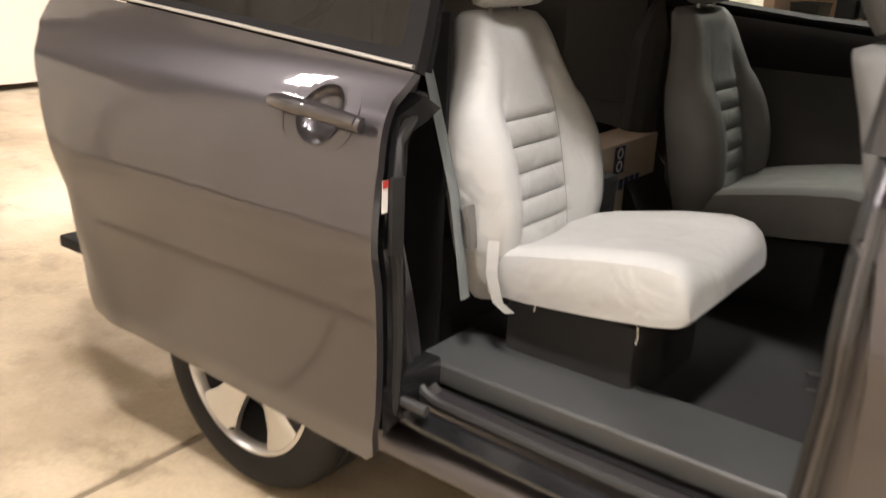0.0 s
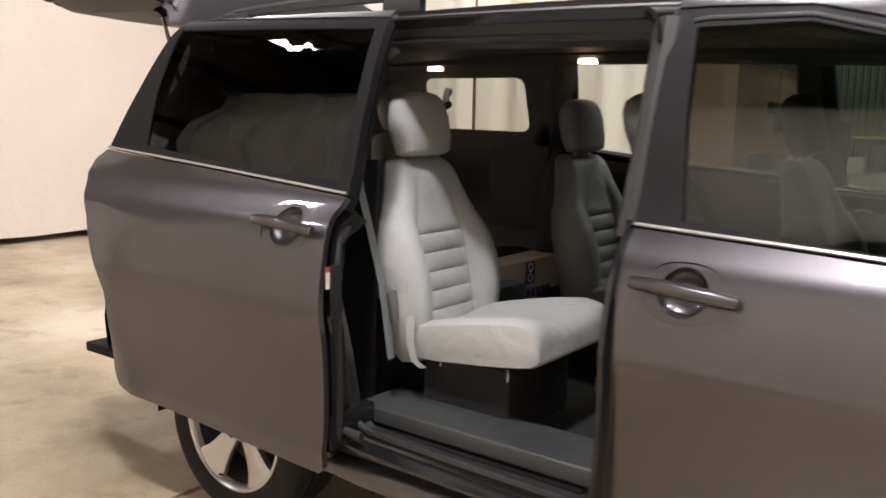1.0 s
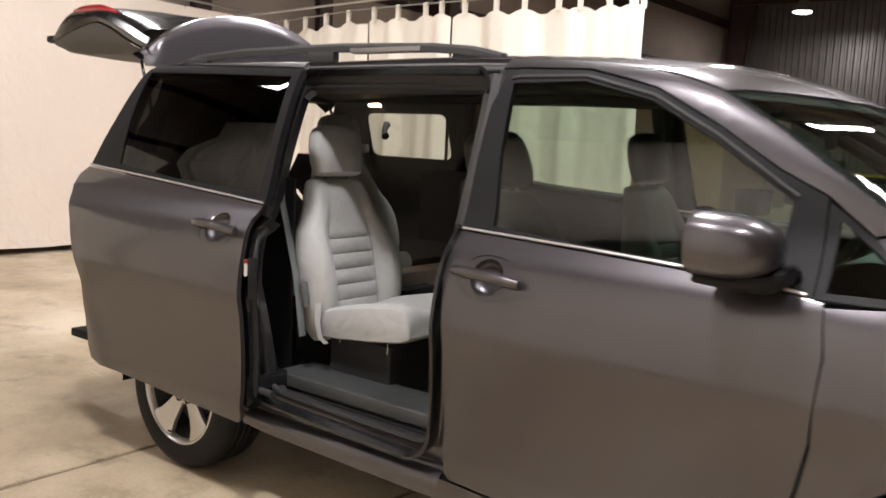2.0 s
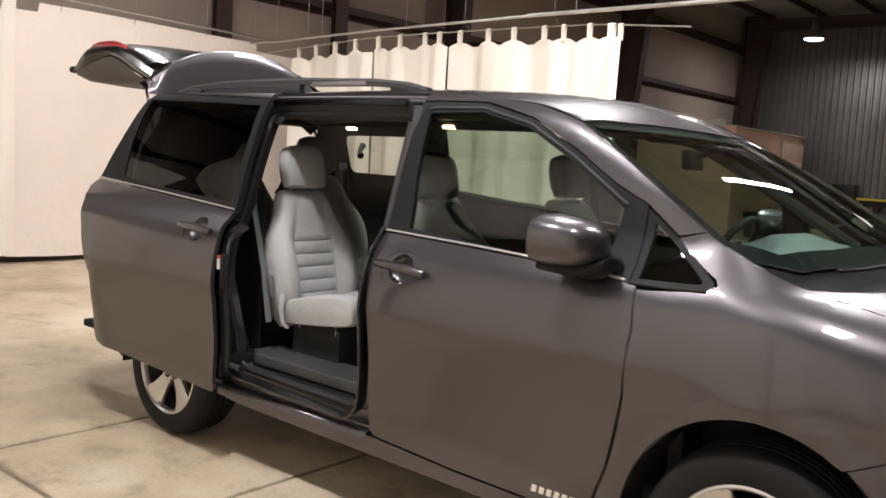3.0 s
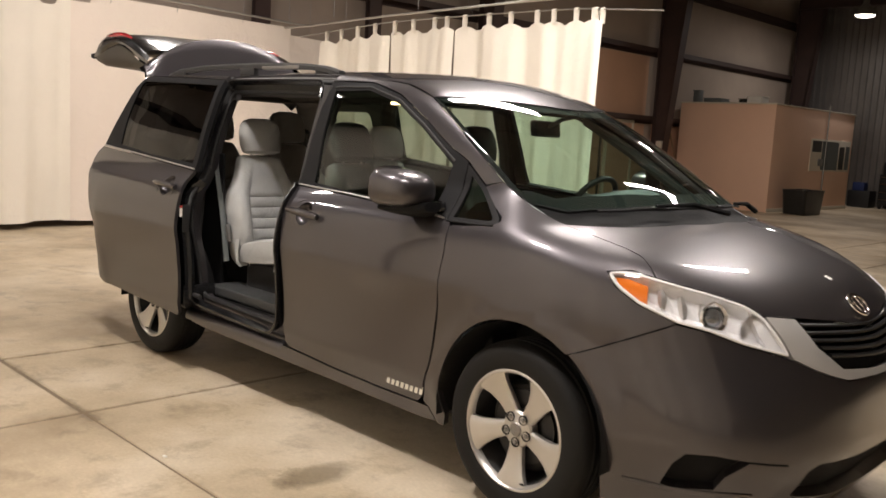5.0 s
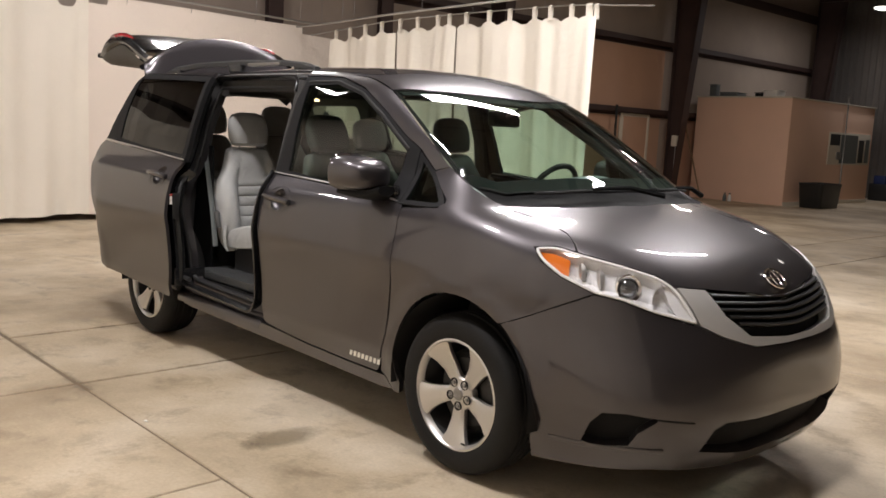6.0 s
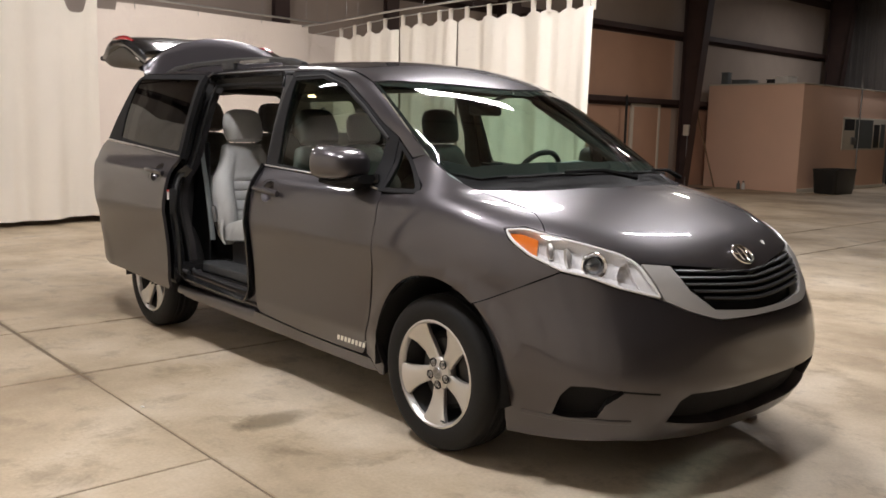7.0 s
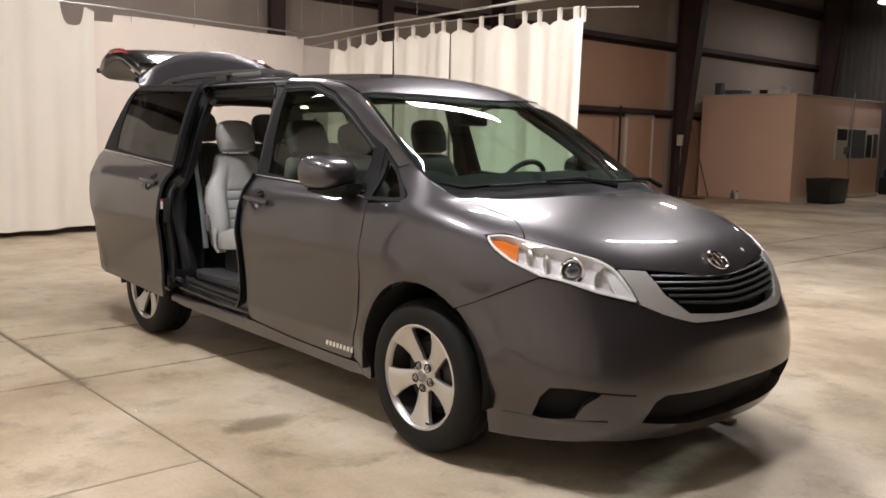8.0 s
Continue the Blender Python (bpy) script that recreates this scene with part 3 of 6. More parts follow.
def build_hall():
    # floor: a base with slabs on it, parted by narrow joints
    fl = part("floor", box((WALL_X, NEAR_Y, -0.25), (EAST_X, FAR_Y, -0.006)), M_JOINT, smooth=False)
    tagged(fl, "worn beige concrete hall floor with sawn joints", "floor", kind="structure")
    y_cuts = [NEAR_Y, -1.76, 2.40, 6.6, 10.8, FAR_Y]
    for c, d in zip(y_cuts, y_cuts[1:]):
        xs = [WALL_X, -1.81, -0.60, EAST_X] if c > -2 else [WALL_X, -1.81, -0.60, 1.00, EAST_X]
        for a, b in zip(xs, xs[1:]):
            wide = 0.013 if b < 0 else 0.007
            bm = box((a + wide, c + wide, -0.12), (b - (0.013 if b < 0 else 0.006), d - wide, 0.0), 0.004, 1)
            part("slab", bm, M_CONCRETE, fl, smooth=False)

    t = 0.2
    w = part("wall_west", box((WALL_X - t, NEAR_Y, -0.2), (WALL_X, FAR_Y, CEIL_Z)), M_INSUL, smooth=False)
    tagged(w, "insulated metal hall wall with warm beige facing", "wall", kind="structure")
    for y0, y1 in ((9.95, 12.2), (12.21, 14.60), (15.85, 16.40), (16.75, 19.2), (19.21, 21.7), (21.71, 24.4)):
        part("wall_board", box((WALL_X + 0.001, y0, 0.02), (WALL_X + 0.003, y1, 2.06), 0), M_INSULLOW, w, smooth=False)
    for y0, y1 in ((9.95, 13.15), (13.16, 16.40)):
        part("wall_board", box((WALL_X + 0.001, y0, 2.28), (WALL_X + 0.003, y1, 3.79), 0), M_INSULLOW, w, smooth=False)
    w = part("wall_south", box((WALL_X - t, NEAR_Y - t, -0.2), (EAST_X + t, NEAR_Y, CEIL_Z)), M_INSUL, smooth=False)
    tagged(w, "insulated beige hall wall", "wall", kind="structure")
    w = part("wall_east", box((EAST_X, NEAR_Y, -0.2), (EAST_X + t, FAR_Y, CEIL_Z)), M_INSUL, smooth=False)
    tagged(w, "insulated beige end wall of the hall", "wall", kind="structure")

    # the far wall of ribbed sheet
    bm = bmesh.new()
    x, row = WALL_X - 0.2, []
    while x < EAST_X:
        row += [(x, 0.0), (x + 0.10, 0.0), (x + 0.125, -0.035), (x + 0.175, -0.035), (x + 0.20, 0.0)]
        x += 0.20
    lo = [bm.verts.new((x, FAR_Y + y, -0.2)) for x, y in row]
    hi = [bm.verts.new((x, FAR_Y + y, CEIL_Z)) for x, y in row]
    for i in range(len(row) - 1):
        if (Vector(row[i]) - Vector(row[i + 1])).length > 1e-6:
            bm.faces.new((lo[i], lo[i + 1], hi[i + 1], hi[i]))
    bmesh.ops.remove_doubles(bm, verts=bm.verts, dist=1e-5)
    b2 = box((WALL_X - 0.2, FAR_Y + 0.05, -0.2), (EAST_X + 0.2, FAR_Y + 0.25, CEIL_Z))
    w = part("wall_north", join(bm, b2), M_CORR, smooth=False)
    tagged(w, "ribbed grey sheet steel hall wall", "wall", kind="structure")

    c = part("ceiling", box((WALL_X - 0.2, NEAR_Y - 0.2, CEIL_Z), (EAST_X + 0.2, FAR_Y + 0.2, CEIL_Z + 0.2)), M_CEIL, smooth=False)
    tagged(c, "dark metal roof deck above steel purlins", "ceiling", kind="structure")

    # steel: columns on the west wall, girts between them, rafters and purlins above
    def i_column(y, deep=0.42, top=CEIL_Z):
        th = thing("steel_column", "dark red oxide steel I-column against the hall wall", "column", "hall columns", at=(WALL_X + 0.02, y, 0))
        low = deep if deep < 0.5 else 0.42  # the deep frames taper towards the floor
        part("flange", loft([[(low + (deep - low) * z / top + dx, y, z) for dx, y in ((0, -0.14), (0.014, -0.14), (0.014, 0.14), (0, 0.14))] for z in (0.0, top)]), M_COLUMN, th, smooth=False)
        part("flange", box((0.21, -0.14, 0), (0.224, 0.14, top), 0.003), M_COLUMN, th, smooth=False)
        part("web", loft([[(0.224, -0.006, z), (low + (deep - low) * z / top, -0.006, z), (low + (deep - low) * z / top, 0.006, z), (0.224, 0.006, z)] for z in (0.0, top)]), M_COLUMN, th, smooth=False)
        part("base_plate", box((0.16, -0.18, 0), (deep + 0.06, 0.18, 0.02), 0.003), M_COLUMN, th, smooth=False)
        return th

    for y, d in ((-2.0, 0.42), (4.45, 0.32), (6.8, 0.32), (9.75, 0.75), (16.55, 1.05), (24.6, 1.05)):
        i_column(y, d)
    for z in (2.17, 3.90, 5.55):
        bm = join(box((WALL_X + 0.004, NEAR_Y, z - 0.10), (WALL_X + 0.016, FAR_Y, z + 0.10)),
                  box((WALL_X + 0.016, NEAR_Y, z + 0.09), (WALL_X + 0.21, FAR_Y, z + 0.10)),
                  box((WALL_X + 0.20, NEAR_Y, z - 0.02), (WALL_X + 0.21, FAR_Y, z + 0.09)))
        tagged(part("girt", bm, M_COLUMN, smooth=False), "dark steel wall girt running along the hall", "girt", "wall girts", kind="structure")
    for y in (3.0, 9.75, 16.6, 24.0):
        bm = join(box((WALL_X + 0.5, y - 0.1, 6.0), (EAST_X, y + 0.1, 6.02)), box((WALL_X + 0.5, y - 0.006, 6.02), (EAST_X, y + 0.006, 6.38)))
        tagged(part("rafter", bm, M_COLUMN, smooth=False), "dark steel roof rafter", "rafter", "roof rafters", kind="structure")
    for i in range(9):
        x = -8.0 + 1.55 * i
        bm = join(box((x, NEAR_Y, 6.39), (x + 0.01, FAR_Y, 6.595)), box((x, NEAR_Y, 6.39), (x + 0.07, FAR_Y, 6.40)))
        tagged(part("purlin", bm, M_COLUMN, smooth=False), "dark steel roof purlin", "purlin", "roof purlins", kind="structure")


build_hall()


def build_fixture(x, y, z, lx, ly, turn, watts):
    th = thing("ceiling_light", "white fluorescent strip fixture hung from the roof", "lamp", "hall lights", at=(x, y, z), rz=turn)
    part("housing", box((-lx / 2, -ly / 2, 0.02), (lx / 2, ly / 2, 0.08), 0.008), M_WHITE, th)
    for k in range(6):
        yy = -ly / 2 + ly * (k + 0.5) / 6
        part("tube", tube([(-lx / 2 + 0.03, yy, 0), (lx / 2 - 0.03, yy, 0)], 0.013, 8), M_TUBE, th)
    for sx in (-1, 1):
        part("hanger", tube([(sx * lx * 0.4, 0, 0.08), (sx * lx * 0.4, 0, CEIL_Z - z)], 0.004, 6), M_STEEL, th)
    l = bpy.data.lights.new("fixture_light", "AREA")
    l.shape, l.size, l.size_y, l.energy, l.color = "RECTANGLE", lx, ly, watts, WARM
    ob = new("fixture_light", l)
    ob.matrix_basis = pose(x, y, z - 0.03, 0, 0, turn)


for f in FIXTURES:
    build_fixture(*f)


# ---------------------------------------------------------------- the minivan
def from_ring(q):
    """(x, height angle in units of 0.75 m) about the car's long axis."""
    q = np.asarray(q, float)
    a = q[:, 1] / 0.75
    o = np.stack([q[:, 0], np.zeros(len(q)), np.full(len(q), 1.0)], -1)
    return shoot(o, np.stack([np.zeros(len(q)), -np.cos(a), np.sin(a)], -1), 1.3)


def ring(pts):
    return [(x, 0.75 * math.atan2(z - 1.0, -y)) for x, y, z in pts]


def core(pts):
    return [tuple(q) for q in to_core(np.array(pts, float))]


def both(pts):
    """A right-hand run of points from the side to the middle, and its mirror back out."""
    return list(pts) + [(x, -y, z) for x, y, z in reversed(pts) if abs(y) > 1e-6]


def arc(cx, cz, r, a0, a1, n=14):
    return [(cx + r * math.cos(radians(a0 + (a1 - a0) * k / n)), cz + r * math.sin(radians(a0 + (a1 - a0) * k / n))) for k in range(n + 1)]


def resample(poly, n):
    """n points evenly along a closed outline."""
    P = np.array(poly, float)
    P = np.vstack([P, P[:1]])
    s = np.concatenate([[0], np.cumsum(np.linalg.norm(np.diff(P, axis=0), axis=1))])
    u = np.linspace(0, s[-1], n, endpoint=False)
    return np.stack([np.interp(u, s, P[:, 0]), np.interp(u, s, P[:, 1])], -1)


def inset(outline, d):
    """Moves an outline inwards by d."""
    P = np.array(outline, float)
    area = np.sum(P[:, 0] * np.roll(P[:, 1], -1) - np.roll(P[:, 0], -1) * P[:, 1])
    t = np.roll(P, -1, 0) - np.roll(P, 1, 0)
    t /= np.maximum(1e-9, np.linalg.norm(t, axis=1, keepdims=True))
    nrm = np.stack([-t[:, 1], t[:, 0]], -1) * np.sign(area)
    return [tuple(p) for p in P + nrm * d]


GAP = 0.0021
FRONT_DOOR = [(-0.085, 1.19), (-0.098, 1.11), (-0.075, 1.0), (-0.056, 0.85), (-0.058, 0.55), (-0.063, 0.372), (-0.045, 0.352), (0.35, 0.325),
              (0.70, 0.315), (0.935, 0.314), (0.962, 0.335), (1.03, 0.52), (1.085, 0.78), (1.097, 1.0), (1.075, 1.128), (0.9, 1.150), (0.4, 1.172)]
FRONT_FRAME = [(-0.085, 1.193), (-0.086, 1.45), (-0.086, 1.732), (0.0, 1.7345), (0.25, 1.7275), (0.5, 1.6665), (0.72, 1.5545), (0.9, 1.4445), (1.03, 1.3825),
               (1.045, 1.13), (0.9, 1.152), (0.4, 1.175)]
FRONT_GLASS = [(-0.02, 1.684), (0.0, 1.46), (0.035, 1.215), (0.4, 1.190), (0.93, 1.163), (0.945, 1.365), (0.885, 1.405), (0.70, 1.523), (0.494, 1.630), (0.25, 1.690)]
SAIL_FRAME = [(1.048, 1.13), (1.034, 1.372), (1.15, 1.288), (1.318, 1.166), (1.322, 1.150), (1.30, 1.140)]
SAIL_GLASS = [(1.072, 1.150), (1.066, 1.325), (1.14, 1.272), (1.283, 1.164), (1.275, 1.155)]
SLIDE_DOOR = [(-0.09, 1.205), (-0.115, 1.15), (-0.092, 1.03), (-0.078, 0.79), (-0.10, 0.49), (-0.118, 0.375), (-0.14, 0.354), (-0.45, 0.368), (-0.82, 0.388),
              (-1.10, 0.398), (-1.165, 0.42), (-1.19, 0.48), (-1.20, 0.777), (-1.32, 1.04), (-1.45, 1.19), (-1.43, 1.245), (-1.36, 1.285), (-0.7, 1.245)]
SLIDE_FRAME = [(-0.09, 1.208), (-0.095, 1.45), (-0.10, 1.735), (-0.6, 1.752), (-1.125, 1.765), (-1.24, 1.52), (-1.355, 1.288), (-0.7, 1.248)]
SLIDE_GLASS = [(-0.14, 1.245), (-0.138, 1.45), (-0.142, 1.703), (-0.6, 1.718), (-1.105, 1.730), (-1.13, 1.5), (-1.118, 1.310), (-0.7, 1.272)]
SLIDE = (-0.84, -0.13, 0.0)
OPENING = [(-0.135, 1.66), (-0.16, 1.695), (-0.6, 1.70), (-1.06, 1.70), (-1.095, 1.66), (-1.095, 1.2), (-1.06, 0.9), (-1.0, 0.5), (-0.94, 0.452), (-0.2, 0.425), (-0.14, 0.47), (-0.115, 0.8), (-0.118, 1.2)]


def build_wheel(van, x, side):
    """side -1 is the car's right."""
    w = new("wheel")
    w.parent = van
    w.matrix_basis = pose(x, side * 0.84, HUB, 0, -18, 0 if side < 0 else 180)
    R, rim = 0.352, 0.238
    prof = [(rim - 0.012, 0.10), (rim + 0.004, 0.112), (rim + 0.03, 0.118), (R - 0.045, 0.120), (R - 0.018, 0.108), (R - 0.005, 0.088), (R, 0.062), (R - 0.007, 0.058), (R - 0.007, 0.050), (R, 0.046), (R, 0.024),
            (R - 0.007, 0.020), (R - 0.007, 0.012), (R, 0.008), (R, -0.008), (R - 0.007, -0.012), (R - 0.007, -0.020), (R, -0.024), (R, -0.046), (R - 0.007, -0.050), (R - 0.007, -0.058), (R, -0.062), (R - 0.005, -0.088), (R - 0.018, -0.108), (R - 0.045, -0.120), (rim + 0.03, -0.118), (rim + 0.004, -0.112), (rim - 0.012, -0.10)]
    bm = lathe(prof, 72)
    part("tyre", bm, M_TYRE, w)
    part("rim", lathe([(rim + 0.006, -0.113), (rim - 0.002, -0.116), (rim - 0.012, -0.104), (rim - 0.016, -0.085)], 64), M_SILVER, w)
    part("barrel", lathe([(rim - 0.014, -0.085), (rim - 0.02, -0.05), (rim - 0.03, 0.1), (rim + 0.0, 0.11)], 64), M_PLASTIC, w)
    part("brake_drum", lathe([(0.0, -0.02), (0.17, -0.02), (0.185, -0.005), (0.185, 0.09), (0, 0.09)], 40), M_DARKMETAL, w)
    part("brake_disc", lathe([(0.09, -0.035), (0.15, -0.035), (0.15, -0.015), (0.09, -0.015)], 40), M_PLASTIC, w)
    for k in range(5):
        rows = []
        for r, wd, y0, th in ((0.035, 0.034, -0.078, 0.03), (0.075, 0.033, -0.080, 0.030), (0.125, 0.039, -0.086, 0.032), (0.175, 0.052, -0.097, 0.030), (0.213, 0.073, -0.107, 0.026), (0.237, 0.100, -0.110, 0.02)):
            sh = 0.006 * math.sin(r * 16)
            rows.append([(a * wd + sh, y0 + b * th, r) for a, b in ((-1, 0.9), (-1.0, 0.25), (-0.75, 0.02), (-0.25, 0.0), (0.25, 0.0), (0.75, 0.02), (1.0, 0.25), (1, 0.9))])
        part("spoke", moved(loft(rows), pose(0, 0, 0, 0, 72 * k + 54, 0)), M_SILVER, w)
    hubm = lathe([(0.0, -0.088), (0.028, -0.089), (0.034, -0.086), (0.066, -0.082), (0.074, -0.074), (0.074, -0.04)], 32)
    part("hub", hubm, M_SILVER, w)
    part("hub_cap", join(lathe([(0.0, -0.094), (0.026, -0.093), (0.030, -0.088)], 24),
                         moved(tube([(0.02 * math.cos(a), 0, 0.013 * math.sin(a)) for a in np.linspace(0, 2 * math.pi, 20)[:-1]], 0.002, 5, True), pose(0, -0.094, 0)),
                         moved(tube([(0.007 * math.cos(a), 0, 0.013 * math.sin(a)) for a in np.linspace(0, 2 * math.pi, 16)[:-1]], 0.002, 5, True), pose(0, -0.094, 0))), M_STEEL, w)
    for k in range(5):
        a = radians(72 * k + 36)
        cx, cz = 0.054 * math.cos(a), 0.054 * math.sin(a)
        part("lug_recess", moved(lathe([(0.020, -0.082), (0.020, -0.0885), (0.0175, -0.0885), (0.015, -0.078), (0, -0.078)], 18), pose(cx, 0, cz)), M_DARKMETAL, w)
        part("lug_nut", moved(lathe([(0.0105, -0.076), (0.0100, -0.091), (0.007, -0.094), (0, -0.094)], 6), pose(cx, 0, cz)), M_STEEL, w)
    part("valve", tube([(0.0, -0.1, -0.218), (0.0, -0.118, -0.208)], 0.004, 6), M_RUBBER, w)
    return w


def handle_hole(x0, x1, z0, z1, n=32):
    """Outline of the finger bowl behind a pull handle."""
    hx, hz = (x0 + x1) / 2 - 0.004, (z0 + z1) / 2 + 0.001
    return [(hx + 0.060 * math.cos(t), hz + 0.057 * math.sin(t)) for t in np.linspace(0, 2 * math.pi, n, endpoint=False)]


def handle_set(parent, x0, x1, z0, z1, shift=(0, 0, 0), mirror=False):
    """A pull handle over a dished cup."""
    c = ((x0 + x1) / 2, (z0 + z1) / 2)
    L = x1 - x0
    sgn = np.array([1, -1 if mirror else 1, 1])

    base = from_side([c])[0]
    slope = (from_side([(c[0], c[1] + 0.05)])[0, 1] - from_side([(c[0], c[1] - 0.05)])[0, 1]) / 0.1
    bend = (from_side([(c[0], c[1] + 0.05)])[0, 1] + from_side([(c[0], c[1] - 0.05)])[0, 1] - 2 * base[1]) / 0.0025
    tilt = (from_side([(c[0] + 0.1, c[1])])[0, 1] - from_side([(c[0] - 0.1, c[1])])[0, 1]) / 0.2
    nv = normal_at(base[None])[0]

    def at(x, z, off):
        dz = z - c[1]
        return np.array([x, base[1] + tilt * (x - c[0]) + slope * dz + bend * dz * dz / 2, z]) + nv * off
    # a dished bowl let into the skin behind a faint oval rim
    n = 32
    put = lambda x, z, off: tuple((at(x, z, off) + np.array(shift)) * sgn)
    rim_line = handle_hole(x0, x1, z0, z1, n)
    hx, hz = c[0] - 0.004, c[1] + 0.001
    rows = [[put(hx + (x - hx) * k, hz + (z - hz) * k, off) for x, z in rim_line] for k, off in ((1.04, 0.0012), (1.0, 0.001), (0.98, -0.004), (0.90, -0.016), (0.74, -0.027), (0.45, -0.032), (0.02, -0.033))]
    part("handle_cup", loft(rows, cap=False), M_PAINT, parent)
    oval = [put(c[0] - 0.004 + 0.098 * math.copysign(abs(math.cos(t)) ** 0.8, math.cos(t)), c[1] + 0.069 * math.copysign(abs(math.sin(t)) ** 0.8, math.sin(t)), -0.0012) for t in np.linspace(0, 2 * math.pi, 48, endpoint=False)]
    part("handle_surround", tube(oval, 0.0017, 6, True), M_PAINT, parent)
    pts, rad = [], []
    for k in range(13):
        t = k / 12
        x, z = x0 + L * t, z0 + (z1 - z0) * t
        off = 0.016 + 0.018 * math.sin(math.pi * t) ** 0.6
        pts.append((at(x, z, off) + np.array(shift)) * sgn)
        rad.append(0.0195 * (0.72 + 0.28 * math.sin(math.pi * (0.08 + 0.84 * t)) ** 0.5))
    part("pull_handle", tube(pts, rad, 12, flat=0.95), M_PAINT, parent)
    cap = [(at(x0 + L * t, z0 + (z1 - z0) * t, 0.019 + 0.018 * math.sin(math.pi * t) ** 0.6) + np.array(shift)) * sgn for t in (0.735, 0.745, 0.86, 0.97, 0.985)]
    part("lock_cover", tube(cap, [0.0135, 0.0168, 0.0168, 0.0148, 0.009], 12), M_PAINT, parent)


def ellipse_ring(cx, cy, cz, ry, rz, p=2.6, n=24):
    out = []
    for k in range(n):
        a = 2 * math.pi * k / n
        c, s = math.cos(a), math.sin(a)
        out.append((cx, cy + ry * math.copysign(abs(c) ** (2 / p), c), cz + rz * math.copysign(abs(s) ** (2 / p), s)))
    return out


def build_mirror(van, side):
    sg = 1 if side < 0 else -1
    m = new("wing_mirror")
    m.parent = van
    rows = []
    for x, ry, rz, dz in ((0.990, 0.012, 0.010, -0.012), (0.985, 0.056, 0.034, -0.010), (0.967, 0.092, 0.054, -0.008), (0.932, 0.118, 0.071, -0.005), (0.880, 0.134, 0.081, -0.002), (0.812, 0.140, 0.085, 0.0), (0.788, 0.136, 0.082, 0.0)):
        rows.append([(px, -sg * (-py), pz) for px, py, pz in ellipse_ring(x, sg * -0.998, 1.255 + dz, ry, rz, 3.0)])
    if sg < 0:
        rows = [[(x, -y, z) for x, y, z in r] for r in rows]
        rows = [[(x, abs(y), z) for x, y, z in r] for r in rows]
    cap_o = part("mirror_cap", loft(rows), M_PAINT, m, "grey painted mirror cap")
    base = [[(x, (-abs(y)) * sg, z) for x, y, z in r] for r in (
        ellipse_ring(1.0, -0.95, 1.185, 0.05, 0.022, 2.5, 16), ellipse_ring(0.96, -0.955, 1.170, 0.085, 0.034, 2.5, 16), ellipse_ring(0.88, -0.965, 1.168, 0.105, 0.030, 2.5, 16), ellipse_ring(0.80, -0.98, 1.170, 0.11, 0.020, 2.5, 16))]
    part("lower_cover", loft(base), M_FRAME, m)
    part("foot", tube([(0.90, -sg * 0.95, 1.185), (0.95, -sg * 0.905, 1.178), (0.985, -sg * 0.865, 1.180)], [0.030, 0.030, 0.034], 10, flat=0.8), M_BLACK, m)
    part("mirror_glass", plate([(y, z) for _, y, z in ellipse_ring(0, 0, 0, 0.11, 0.083, 3.0)], 0.003, Matrix.Translation((0.786, -sg * 1.012, 1.264)) @ pose(0, 0, 0, 90, 0, 90)), M_CHROME, m)
    return m


